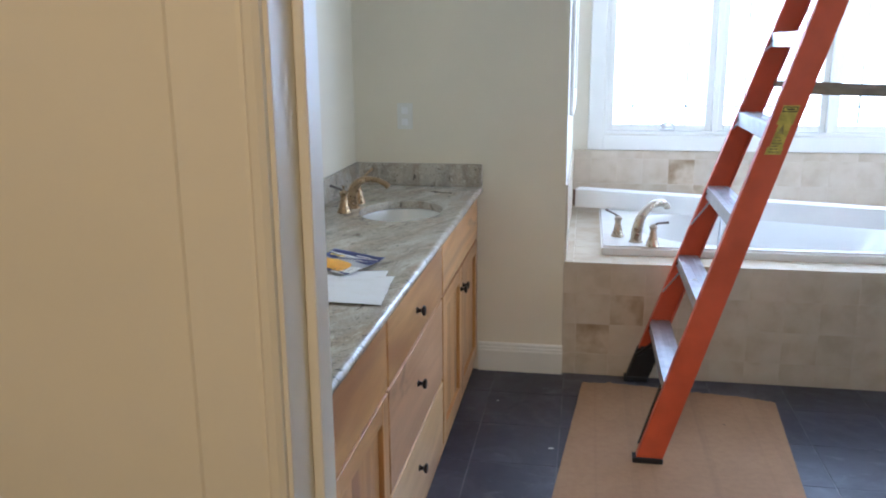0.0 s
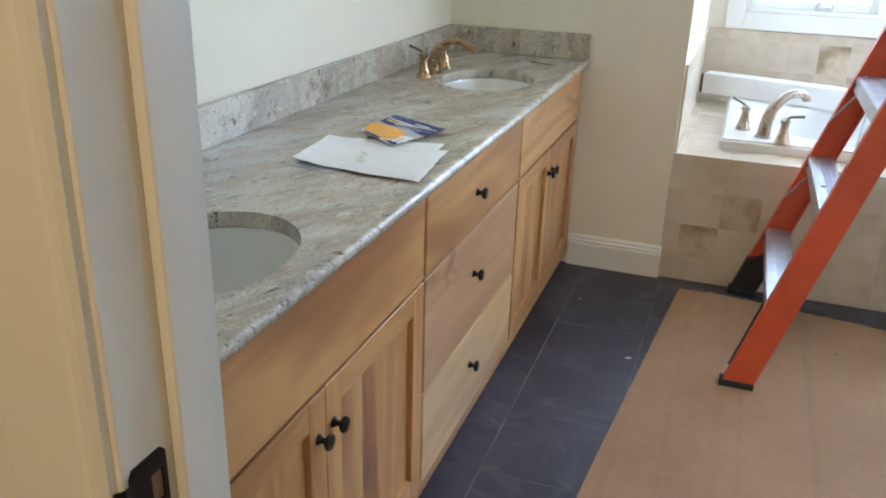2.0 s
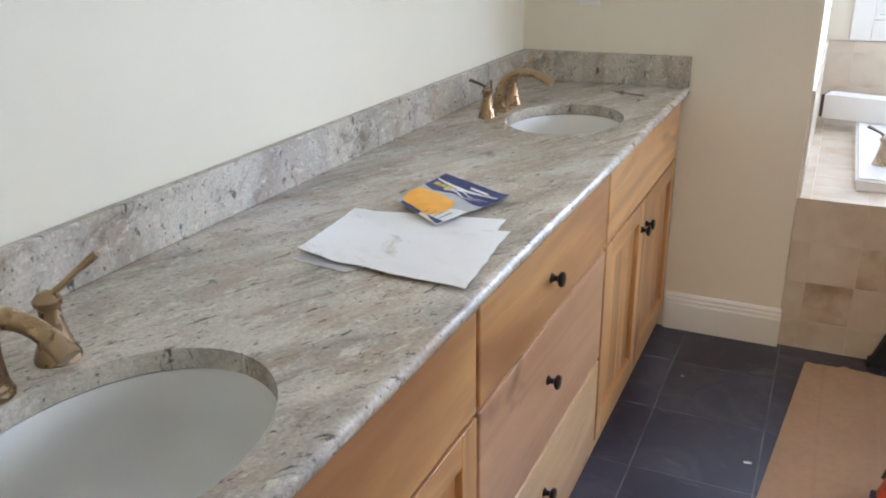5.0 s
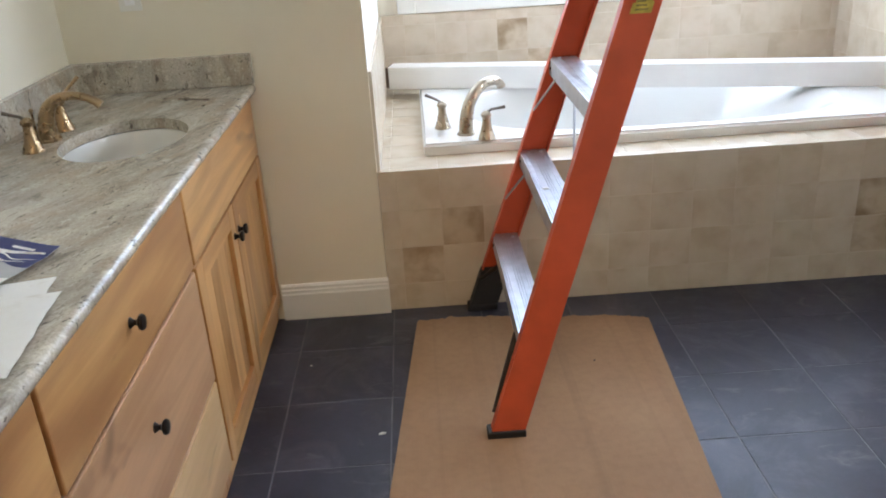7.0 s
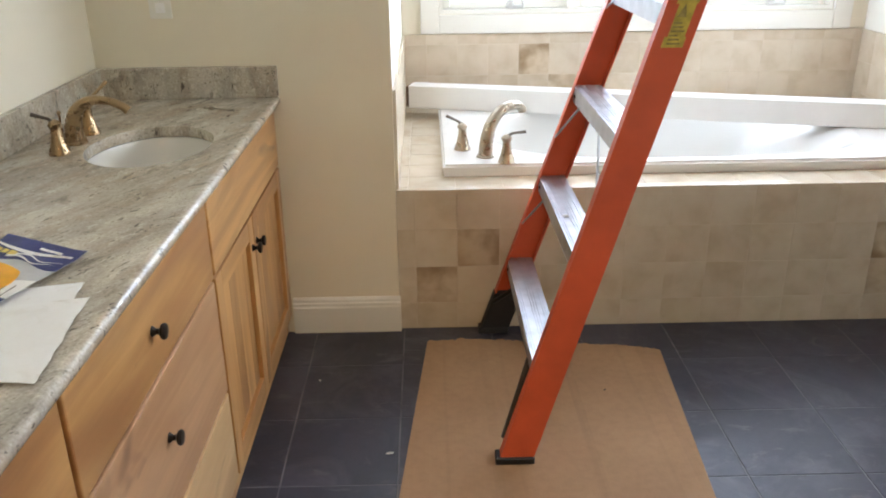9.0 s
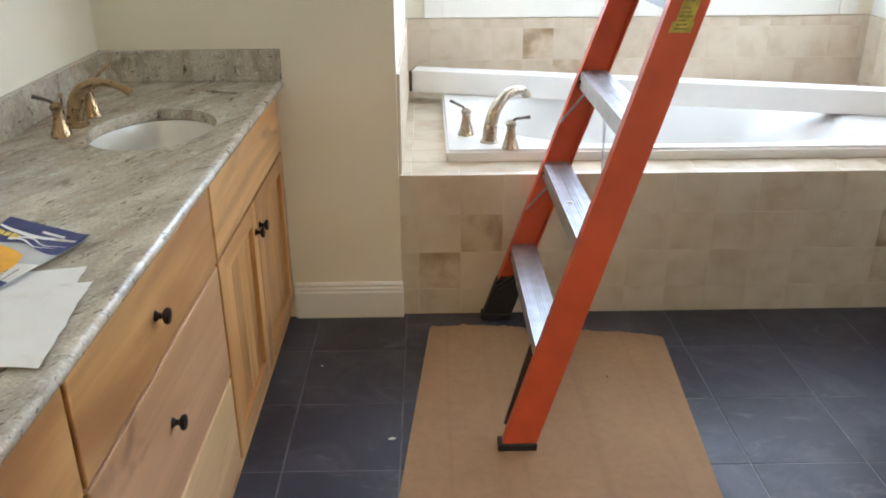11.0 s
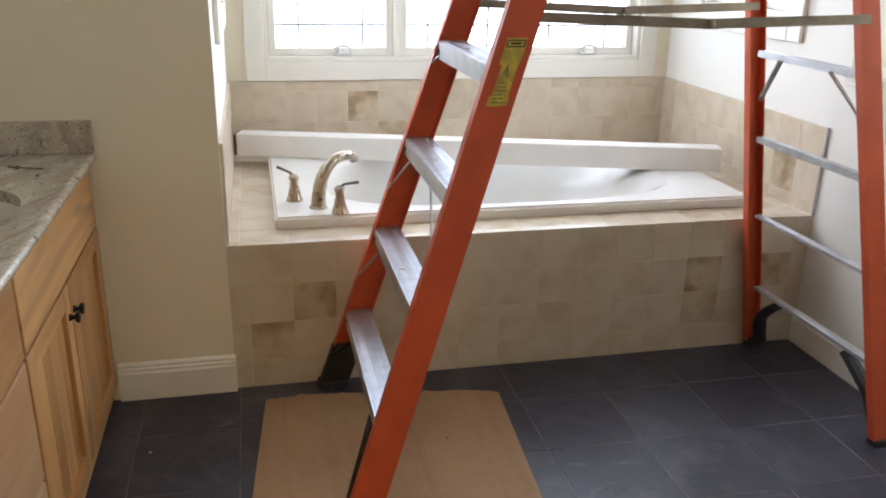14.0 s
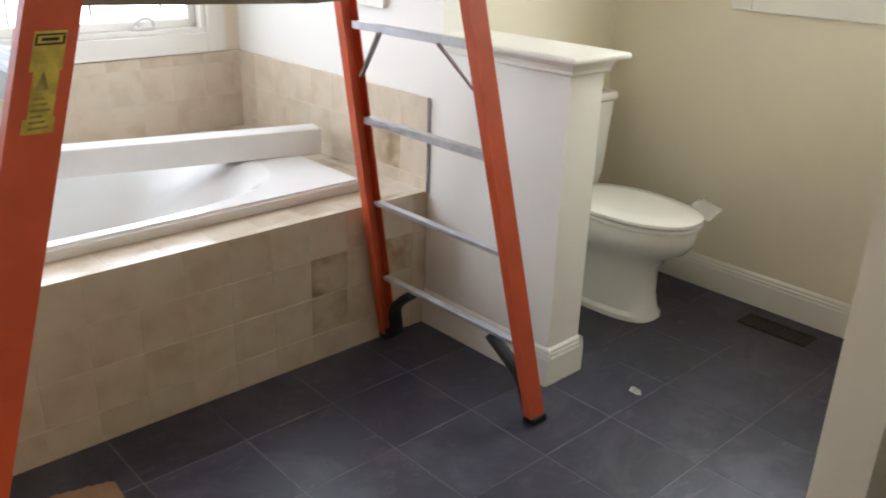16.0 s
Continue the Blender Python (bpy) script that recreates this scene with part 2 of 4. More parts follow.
WOOD_PINK = wood("maple_heart_board", "y", (0.50, 0.285, 0.145), (0.40, 0.205, 0.090), (0.33, 0.155, 0.065))
WOOD_PALE = wood("maple_sap_board", "y", (0.64, 0.43, 0.22), (0.53, 0.325, 0.145), (0.40, 0.215, 0.09))
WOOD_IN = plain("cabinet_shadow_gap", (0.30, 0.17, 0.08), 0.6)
KNOB = plain("dark_bronze", (0.030, 0.024, 0.022), 0.35, 0.7, vary=0.2, scale=30)
BRASS = plain("antique_bronze", (0.37, 0.255, 0.145), 0.27, 1.0, vary=0.18, scale=14, grain=260, relief=0.03)
NICKEL = plain("brushed_bronze", (0.41, 0.345, 0.265), 0.28, 1.0, vary=0.15, scale=14, grain=260, relief=0.03)
PORCELAIN = plain("porcelain", (0.80, 0.78, 0.72), 0.12, vary=0.02, scale=3, relief=0.0, coat=0.5)
ACRYLIC = plain("tub_acrylic", (0.78, 0.765, 0.72), 0.2, vary=0.02, scale=3, relief=0.0, coat=0.3)
ORANGE = plain("orange_fibreglass", (0.62, 0.096, 0.032), 0.42, vary=0.14, scale=9, grain=180, relief=0.12)
# darker copy of ALU: shade on the upper rear bars put into the colour
SHADED_ALU = plain("shaded_aluminium", (0.44, 0.44, 0.45), 0.30, 0.9, vary=0.2, scale=22, grain=200, relief=0.1)
# on faucet levers: dark reflections put into the colour; also the toilet's dark bolts
REFLECTION_BOLT_BRONZE = plain("reflection_bolt_bronze", (0.17, 0.14, 0.115), 0.3, 1.0, vary=0.2, scale=30, grain=260, relief=0.03)
ALU = plain("worn_aluminium", (0.54, 0.55, 0.58), 0.42, 0.9, vary=0.16, scale=22, grain=200, relief=0.1)
STEEL = plain("dirty_steel", (0.29, 0.24, 0.18), 0.55, 0.6, vary=0.3, scale=18)
BLACK = plain("black_rubber", (0.018, 0.017, 0.018), 0.6, vary=0.2, scale=20)
YELLOW = plain("yellow_sticker", (0.60, 0.46, 0.07), 0.5, vary=0.35, scale=40)
WORN = plain("worn_print", (0.30, 0.23, 0.06), 0.5, vary=0.5, scale=60)
INK = plain("black_ink", (0.03, 0.028, 0.02), 0.5)
PAPER = stone_tile("paper", [(0.25, (0.78, 0.74, 0.67)), (0.45, (0.88, 0.855, 0.81)), (0.7, (0.90, 0.885, 0.855))], 0.78, 9, 0.25, ((0.97, 0.97, 0.97), (1, 1, 1)), (6, 0.585, (0.56, 0.47, 0.36)), 0.16, 0.04)
FILM = plain("plastic_film", (0.78, 0.78, 0.79), 0.3, vary=0.08, scale=30)
FILM.node_tree.nodes["Principled BSDF"].inputs["Alpha"].default_value = 0.6
WRAP = plain("protective_film", (0.82, 0.82, 0.80), 0.3, vary=0.05, scale=30)
WRAP.node_tree.nodes["Principled BSDF"].inputs["Alpha"].default_value = 0.3
LETTER = plain("yellow_print", (0.80, 0.58, 0.10), 0.4, vary=0.1, scale=30)
BLUE = plain("blue_print", (0.018, 0.028, 0.16), 0.45, vary=0.2, scale=30)
AMBER = plain("orange_print", (0.95, 0.43, 0.015), 0.4, vary=0.1, scale=30)
BEAM = plain("primed_board", (0.74, 0.72, 0.67), 0.5, vary=0.05, scale=8, grain=60, relief=0.12)
VENT = plain("brown_register", (0.022, 0.011, 0.006), 0.7, 0.0, vary=0.2, scale=30)
BRACE = plain("dark_brace_steel", (0.055, 0.042, 0.032), 0.55, 0.5, vary=0.3, scale=18)
CRANK = plain("crank_enamel", (0.62, 0.60, 0.55), 0.4, vary=0.06, scale=20)
# dark brown standing in for shadow between the beam's end and the wall
END_SHADE = plain("board_end_shade", (0.13, 0.075, 0.04), 0.8, vary=0.25, scale=30)
CARD = card_of()
GLASS = glass_of()
DUST = plain("plaster_crumb", (0.7, 0.68, 0.62), 0.9, vary=0.2, scale=60)


# ---- building blocks ----
def joined(*bms):
    out = bmesh.new()
    for bm in bms:
        me = bpy.data.meshes.new("scratch")
        bm.to_mesh(me)
        out.from_mesh(me)
        bpy.data.meshes.remove(me)
        bm.free()
    return out


def box(x0, x1, y0, y1, z0, z1, b=0.0, seg=1):
    bm = bmesh.new()
    bmesh.ops.create_cube(bm, size=1)
    for v in bm.verts:
        v.co = Vector(((x0 + x1) / 2 + v.co.x * (x1 - x0), (y0 + y1) / 2 + v.co.y * (y1 - y0), (z0 + z1) / 2 + v.co.z * (z1 - z0)))
    if b:
        bmesh.ops.bevel(bm, geom=bm.edges[:], offset=b, segments=seg, affect="EDGES", profile=0.5)
    return bm


def moved(bm, m):
    bmesh.ops.transform(bm, matrix=m, verts=bm.verts)
    return bm


def loft(rings, cap0=True, cap1=True):
    """A skin over rings of points, each ring with the same count."""
    bm = bmesh.new()
    rows = [[bm.verts.new(p) for p in ring] for ring in rings]
    n = len(rows[0])
    for a, b in zip(rows, rows[1:]):
        for i in range(n):
            bm.faces.new((a[i], a[(i + 1) % n], b[(i + 1) % n], b[i]))
    if cap0:
        bm.faces.new(rows[0][::-1])
    if cap1:
        bm.faces.new(rows[-1])
    bmesh.ops.recalc_face_normals(bm, faces=bm.faces)
    return bm


def oval(cx, cy, z, a, b, n=32, power=2.0):
    pts = []
    for i in range(n):
        t = 2 * math.pi * i / n
        c, s = math.cos(t), math.sin(t)
        pts.append((cx + a * math.copysign(abs(c) ** (2 / power), c), cy + b * math.copysign(abs(s) ** (2 / power), s), z))
    return pts


def lathe(profile, n=24):
    return loft([oval(0, 0, z, r, r, n) for r, z in profile])


def tube(path, radii, n=14, flat=1.0):
    """A round bar along a path, its radius given at each point."""
    rings = []
    pts = [Vector(p) for p in path]
    side = None
    for i, p in enumerate(pts):
        d = (pts[min(i + 1, len(pts) - 1)] - pts[max(i - 1, 0)]).normalized()
        if side is None:
            side = d.cross(Vector((0, 0, 1)))
            side = side if side.length > 0.2 else d.cross(Vector((1, 0, 0)))
        side = (side - d * side.dot(d)).normalized()
        up = side.cross(d).normalized()
        r = radii[i] if isinstance(radii, (list, tuple)) else radii
        rings.append([p + side * (r * math.cos(2 * math.pi * k / n)) + up * (r * flat * math.sin(2 * math.pi * k / n)) for k in range(n)])
    return loft(rings)


def extrude(profile, m, length):
    """A flat outline (u, v) swept along local x by length and set by m."""
    return moved(loft([[(0, u, v) for u, v in profile], [(length, u, v) for u, v in profile]]), m)


def curve_points(ctrl, n=8):
    """A smooth line through control points."""
    pts = [Vector(c) for c in ctrl]
    out = []
    for i in range(len(pts) - 1):
        p0, p1, p2, p3 = pts[max(i - 1, 0)], pts[i], pts[i + 1], pts[min(i + 2, len(pts) - 1)]
        for k in range(n):
            t = k / n
            out.append(0.5 * (2 * p1 + (p2 - p0) * t + (2 * p0 - 5 * p1 + 4 * p2 - p3) * t * t + (3 * p1 - p0 - 3 * p2 + p3) * t ** 3))
    return out + [pts[-1]]


def mesh_of(name, bm, mat, smooth=False):
    me = bpy.data.meshes.new(name)
    bm.to_mesh(me)
    bm.free()
    me.materials.append(mat)
    if smooth:
        me.polygons.foreach_set("use_smooth", [True] * len(me.polygons))
        me.set_sharp_from_angle(angle=radians(38))
    return me


def part(name, bm, mat, parent=None, label="", smooth=False):
    ob = new(name, mesh_of(name, bm, mat, smooth))
    ob.parent = parent
    if label:
        tagged(ob, label)
    return ob


def thing(name, at, label, category, group="", turn=0):
    ob = new(name)
    ob.matrix_basis = pose(*at, 0, 0, turn)
    ob.empty_display_size = 0.1
    return tagged(ob, label, category, group)


def setting(name, bm, mat, label, category, smooth=False):
    return tagged(part(name, bm, mat, None, "", smooth), label, category, "", "structure")


# ---- the plan ----
BAY_L, BAY_R, BAY_B = 0.955, 3.19, 1.335     # bay: left wall, right wall, back wall
SOUTH, HALL_Y = -2.775, -2.905                 # door wall: room face, hall face
RIGHT, TOILET_B = 4.37, 0.10                 # wall by the toilet, wall behind it
TOP = 3.30                                   # ceiling
DOOR_L, DOOR_R = 0.750, 1.56                  # doorway
HALF_END, HALF_X1 = -0.62, 3.35              # half wall
WALL_END = -0.05                             # where the full wall gives way to the half wall


def wall_x(x0, x1, y0, y1, holes=()):
    """A wall between two planes of x, along y, with rectangular openings (y0, y1, z0, z1)."""
    bms, at = [], y0
    for a, b, z0, z1 in sorted(holes):
        bms += [box(x0, x1, at, a, 0, TOP), box(x0, x1, a, b, 0, z0), box(x0, x1, a, b, z1, TOP)]
        at = b
    return joined(*bms, box(x0, x1, at, y1, 0, TOP))


def wall_y(y0, y1, x0, x1, holes=()):
    bms, at = [], x0
    for a, b, z0, z1 in sorted(holes):
        bms.append(box(at, a, y0, y1, 0, TOP))
        if z0 > 0:
            bms.append(box(a, b, y0, y1, 0, z0))
        bms.append(box(a, b, y0, y1, z1, TOP))
        at = b
    return joined(*bms, box(at, x1, y0, y1, 0, TOP))


WIN = (1.135, 3.02, 0.978, 2.25)                # back window opening: x0, x1, z0, z1
SIDE = (0.34, 1.03, 1.26, 2.25)              # side windows: y0, y1, z0, z1
LOO = (-1.38, -0.55, 1.27, 2.25)             # window by the toilet

setting("wall_west", box(-0.12, 0, SOUTH, 0.15, 0, TOP), WALL, "pale cream painted plaster wall behind the vanity", "wall")
setting("wall_north", joined(box(0, BAY_L - 0.15, 0, 0.15, 0, TOP), box(BAY_L - 0.15, BAY_L, 0, 0.02, 0, TOP)), WALL, "cream painted wall at the end of the vanity", "wall")
setting("wall_bay_west", wall_x(BAY_L - 0.15, BAY_L, 0.02, BAY_B + 0.15, [SIDE]), WHITE_WALL, "cream painted side wall of the tub bay", "wall")
setting("wall_bay_north", wall_y(BAY_B, BAY_B + 0.15, BAY_L, BAY_R, [WIN]), WALL, "cream painted window wall over the tub", "wall")
setting("wall_bay_east", wall_x(BAY_R, HALF_X1, WALL_END, BAY_B + 0.15, [SIDE]), WHITE_WALL, "white painted side wall of the tub bay", "wall")
setting("wall_toilet_north", box(HALF_X1, RIGHT, TOILET_B, TOILET_B + 0.15, 0, TOP), WALL, "pale cream painted wall behind the toilet", "wall")
setting("wall_east", wall_x(RIGHT, RIGHT + 0.15, HALL_Y - 2.2, TOILET_B + 0.15, [LOO]), WALL, "cream painted wall beside the toilet", "wall")
setting("wall_partition", box(3.1, RIGHT, -1.69, -1.56, 0, TOP), WALL, "cream painted end of a partition wall", "wall")
setting("wall_south", wall_y(HALL_Y + 0.012, SOUTH, -0.12, RIGHT, [(DOOR_L - 0.018, DOOR_R + 0.018, 0, 2.07)]), WALL, "cream painted wall with the doorway", "wall")
setting("wall_hall", wall_y(HALL_Y, HALL_Y + 0.012, -0.8, RIGHT, [(DOOR_L - 0.018, DOOR_R + 0.018, 0, 2.07)]), HALL, "tan painted wall of the hallway", "wall")
setting("wall_hall_west", box(-0.92, -0.8, -5.2, SOUTH, 0, TOP), HALL, "tan painted hallway side wall", "wall")
setting("wall_hall_south", box(-0.92, RIGHT + 0.15, -5.32, -5.2, 0, TOP), HALL, "tan painted hallway end wall", "wall")
setting("ceiling", box(-0.92, RIGHT + 0.15, -5.32, BAY_B + 0.15, TOP, TOP + 0.1), CEIL, "white painted ceiling", "ceiling")
setting("wall_half", box(BAY_R, HALF_X1, HALF_END, WALL_END, 0, 1.053), WHITE_WALL, "white painted half wall beside the toilet", "half wall")

# cap on the half wall
CAP = ((0.010, 0.0), (0.014, 0.004), (0.014, 0.016), (0.019, 0.019), (0.020, 0.026), (0.028, 0.036), (0.030, 0.040), (0.052, 0.041), (0.056, 0.048), (0.055, 0.056), (0.048, 0.061))
cap = loft([[(BAY_R - o, WALL_END, 1.054 + z), (BAY_R - o, HALF_END - o, 1.054 + z), (HALF_X1 + o, HALF_END - o, 1.054 + z), (HALF_X1 + o, WALL_END, 1.054 + z)] for o, z in CAP])
setting("trim_half_wall_cap", cap, TRIM, "cream moulded wooden cap along the half wall", "wall cap")

# baseboards
BASE = [(0, 0), (0.016, 0), (0.016, 0.10), (0.0135, 0.106), (0.0135, 0.116), (0.010, 0.121), (0.010, 0.130), (0.004, 0.138), (0, 0.138)]


def baseboard(x, y, turn, length, label):
    m = Matrix.Translation((x, y, 0.001)) @ pose(0, 0, 0, 0, 0, turn)
    setting("baseboard", extrude([(-u, v) for u, v in BASE], m, length), TRIM, label, "baseboard")


baseboard(0.57, 0, 0, BAY_L - 0.57 + 0.006, "cream painted moulded baseboard under the end wall")
baseboard(BAY_R, 0.006, -90, 0.606 + 0.036, "cream painted moulded baseboard along the half wall")
baseboard(BAY_R, HALF_END, 0, HALF_X1 - BAY_R, "cream painted moulded baseboard at the half wall's end")
baseboard(HALF_X1, HALF_END - 0.016, 90, 0.73, "cream painted moulded baseboard behind the half wall")
baseboard(HALF_X1, TOILET_B, 0, RIGHT - HALF_X1, "cream painted moulded baseboard behind the toilet")
baseboard(RIGHT, TOILET_B, -90, 1.70, "cream painted moulded baseboard beside the toilet")


# ---- doorway ----
def casing_profile(w=0.09):
    return [(0, 0), (0, 0.010), (0.006, 0.014), (0.014, 0.014), (0.018, 0.010), (0.022, 0.012), (w - 0.02, 0.018), (w - 0.006, 0.020), (w, 0.016), (w, 0)]


frame_thing = thing("door_frame", (DOOR_L, HALL_Y, 0), "painted door frame with moulded casing and dark strike plate", "door frame")
tagged(frame_thing, kind="structure")
part("jamb", joined(box(-0.018, 0, -0.002, 0.132, 0, 2.05, 0.001), box(DOOR_R - DOOR_L, DOOR_R - DOOR_L + 0.018, -0.002, 0.132, 0, 2.05, 0.001),
                    box(-0.018, DOOR_R - DOOR_L + 0.018, -0.002, 0.132, 2.05, 2.068, 0.001)), TRIM, frame_thing)
part("door_stop", joined(box(0.0005, 0.0125, 0.058, 0.10, 0, 2.037, 0.0015), box(DOOR_R - DOOR_L - 0.0125, DOOR_R - DOOR_L - 0.0005, 0.058, 0.10, 0, 2.037, 0.0015),
                         box(0.0125, DOOR_R - DOOR_L - 0.0125, 0.058, 0.10, 2.037, 2.0495, 0.0015)), TRIM, frame_thing)
W = DOOR_R - DOOR_L
for side_x, flip in ((-0.005, -1), (W + 0.005, 1)):
    prof = [(flip * u, v) for u, v in casing_profile()]
    rings = [[(side_x + u, -0.0005 - v, z) for u, v in prof] for z in (0.0, 2.055 + 0.09)]
    part("hall_casing", loft(rings), TRIM, frame_thing)
    rings = [[(side_x + u, 0.1305 + v, z) for u, v in prof] for z in (0.0, 2.055)]
    part("room_casing", loft(rings), TRIM, frame_thing)
part("head_casing", joined(box(-0.095, W + 0.095, 0.1305, 0.148, 2.056, 2.146, 0.002)), TRIM, frame_thing)
plate_rim = [(0.004, 0.923), (0.008, 0.918), (0.043, 0.918), (0.047, 0.923), (0.047, 0.980), (0.043, 0.985), (0.008, 0.985), (0.004, 0.978)]
plate_hole = [(0.027, 0.938), (0.028, 0.937), (0.041, 0.937), (0.042, 0.938), (0.042, 0.966), (0.041, 0.967), (0.028, 0.967), (0.027, 0.966)]
plate_bm = loft([[(0.0004, y, z) for y, z in plate_hole], [(0.003, y, z) for y, z in plate_hole], [(0.003, y, z) for y, z in plate_rim], [(0.0004, y, z) for y, z in plate_rim]], False, False)
lip_bm = loft([[(x + o, y, z) for o, z in ((0, 0.930), (0.0025, 0.928), (0.0025, 0.975), (0, 0.973))] for x, y in ((0.0005, 0.006), (0.001, -0.002), (-0.001, -0.006), (-0.004, -0.009))])
plate = part("strike_plate", joined(plate_bm, lip_bm), KNOB, frame_thing, "dark bronze strike plate")
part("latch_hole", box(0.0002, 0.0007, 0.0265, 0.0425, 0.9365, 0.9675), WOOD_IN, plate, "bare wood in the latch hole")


# ---- windows ----
def window(name, m, w, h, units, muntins, cranks, label):
    """A cased window set in an opening w by h; local x along the wall, y out into the room, z up from the opening's foot."""
    win = thing(name, (0, 0, 0), label, "window")
    win.matrix_basis = m
    tagged(win, kind="structure")
    c = 0.09
    part("casing", joined(box(-c, -0.002, 0.001, 0.020, -c, h + c, 0.003), box(w + 0.002, w + c, 0.001, 0.020, -c, h + c, 0.003),
                          box(-0.002, w + 0.002, 0.001, 0.020, -c, -0.002, 0.003), box(-0.002, w + 0.002, 0.001, 0.020, h + 0.002, h + c, 0.003)), TRIM, win)
    part("liner", joined(box(0.001, 0.018, -0.13, 0.004, 0.001, h - 0.001), box(w - 0.018, w - 0.001, -0.13, 0.004, 0.001, h - 0.001),
                         box(0.018, w - 0.018, -0.13, 0.004, 0.001, 0.018), box(0.018, w - 0.018, -0.13, 0.004, h - 0.018, h - 0.001)), TRIM, win)
    mull = 0.03
    uw = (w - 0.036 - mull * (units - 1)) / units
    for k in range(units):
        x = 0.018 + k * (uw + mull)
        if k:
            part("mullion", box(x - mull, x, -0.12, -0.01, 0.018, h - 0.018, 0.002), TRIM, win)
        s = 0.036
        sash = part("sash", joined(box(x + 0.001, x + s, -0.085, -0.045, 0.019, h - 0.019, 0.003), box(x + uw - s, x + uw - 0.001, -0.085, -0.045, 0.019, h - 0.019, 0.003),
                                   box(x + s, x + uw - s, -0.085, -0.045, 0.019, 0.019 + s, 0.003), box(x + s, x + uw - s, -0.085, -0.045, h - 0.019 - s, h - 0.019, 0.003)), TRIM, win)
        pane = part("pane", box(x + s, x + uw - s, -0.068, -0.064, 0.019 + s, h - 0.019 - s), GLASS, win)
        pane.visible_shadow = False
        if muntins:
            gx0, gx1, gz0, gz1 = x + s + 0.11, x + uw - s - 0.11, 0.019 + s + 0.106, h - 0.019 - s - 0.106
            for gx in (gx0, gx1):
                part("muntin", box(gx - 0.005, gx + 0.005, -0.080, -0.072, 0.019 + s, h - 0.019 - s), MUNTIN, win)
            for gz in (gz0, gz1):
                part("muntin", box(x + s, x + uw - s, -0.0795, -0.0725, gz - 0.005, gz + 0.005), MUNTIN, win)
        if k in cranks:
            cx = x + uw * 0.42
            crank = part("crank_handle", joined(box(cx - 0.044, cx + 0.044, -0.042, -0.008, 0.0185, 0.036, 0.007, 2), moved(lathe([(0.016, 0), (0.014, 0.02), (0.008, 0.026)], 16), Matrix.Translation((cx + 0.022, -0.025, 0.034)))), CRANK, win, "folded cream crank handle", True)
            part("lever", tube(curve_points([(cx - 0.038, -0.012, 0.030), (cx - 0.034, -0.010, 0.058), (cx - 0.010, -0.010, 0.068), (cx + 0.024, -0.012, 0.064), (cx + 0.040, -0.014, 0.040)], 4), 0.0065, 8), CRANK, crank, "", True)
    return win


window("window_bay", Matrix.Translation((WIN[1], BAY_B, WIN[2])) @ pose(0, 0, 0, 0, 0, 180), WIN[1] - WIN[0], WIN[3] - WIN[2], 3, True, (0, 2),
       "wide cream-framed casement window with three sashes over the tub")
window("window_bay_east", Matrix.Translation((BAY_R, SIDE[0], SIDE[2])) @ pose(0, 0, 0, 0, 0, 90), SIDE[1] - SIDE[0], SIDE[3] - SIDE[2], 1, True, (0,),
       "narrow cream-framed casement window in the bay's white side wall")
window("window_bay_west", Matrix.Translation((BAY_L, SIDE[1], SIDE[2])) @ pose(0, 0, 0, 0, 0, -90), SIDE[1] - SIDE[0], SIDE[3] - SIDE[2], 1, True, (0,),
       "narrow cream-framed casement window in the bay's cream side wall")
window("window_toilet", Matrix.Translation((RIGHT, LOO[0], LOO[2])) @ pose(0, 0, 0, 0, 0, 90), LOO[1] - LOO[0], LOO[3] - LOO[2], 1, False, (0,),
       "cream-framed window beside the toilet")


# ---- vanity ----
VX, FACE, CT = 0.545, 0.563, 0.875           # carcass front, door faces, counter top


def shaker_door(parent, y0, y1, z0, z1, knob_y, knob_z):
    """A frame-and-panel door; its panel sits back from the rails."""
    s = 0.058
    door = part("door", box(VX + 0.001, FACE - 0.0145, y0 + s, y1 - s, z0 + s, z1 - s), WOOD_V, parent, "recessed maple door panel")
    cuts = [y0 + s + 0.0005]
    while cuts[-1] < y1 - s - 0.12:
        cuts.append(cuts[-1] + 0.07 + 0.045 * abs(math.sin(37 * cuts[-1])))
    cuts.append(y1 - s - 0.0005)
    for a, b in zip(cuts, cuts[1:]):
        part("panel_board", box(VX + 0.002, FACE - 0.013, a, b - 0.0003, z0 + s, z1 - s, 0.0003), WOOD_V, door)
    for a, b in ((y0, y0 + s), (y1 - s, y1)):
        part("stile", box(VX + 0.001, FACE, a, b, z0, z1, 0.0015), WOOD_V, door)
    for a, b in ((z0, z0 + s), (z1 - s, z1)):
        part("rail", box(VX + 0.001, FACE - 0.0004, y0 + s, y1 - s, a, b, 0.001), WOOD_H, door)
    knob(door, knob_y, knob_z)


KNOB_ME = mesh_of("knob", moved(lathe([(0.011, 0.0), (0.009, 0.003), (0.0055, 0.008), (0.006, 0.013), (0.0145, 0.018), (0.016, 0.022), (0.014, 0.026), (0.004, 0.028)], 20), pose(0, 0, 0, 0, 90, 0)), KNOB, True)


def knob(parent, y, z):
    ob = new("knob", KNOB_ME)
    ob.parent, ob.location = parent, (FACE, y, z)
    tagged(ob, "dark bronze round knob")


def drawer(parent, y0, y1, z0, z1, knob_y=None, knob_z=None, mat=None):
    ob = part("drawer_front", box(VX + 0.001, FACE, y0, y1, z0, z1, 0.004, 2), mat or WOOD_H, parent)
    if knob_z:
        knob(ob, knob_y, knob_z)


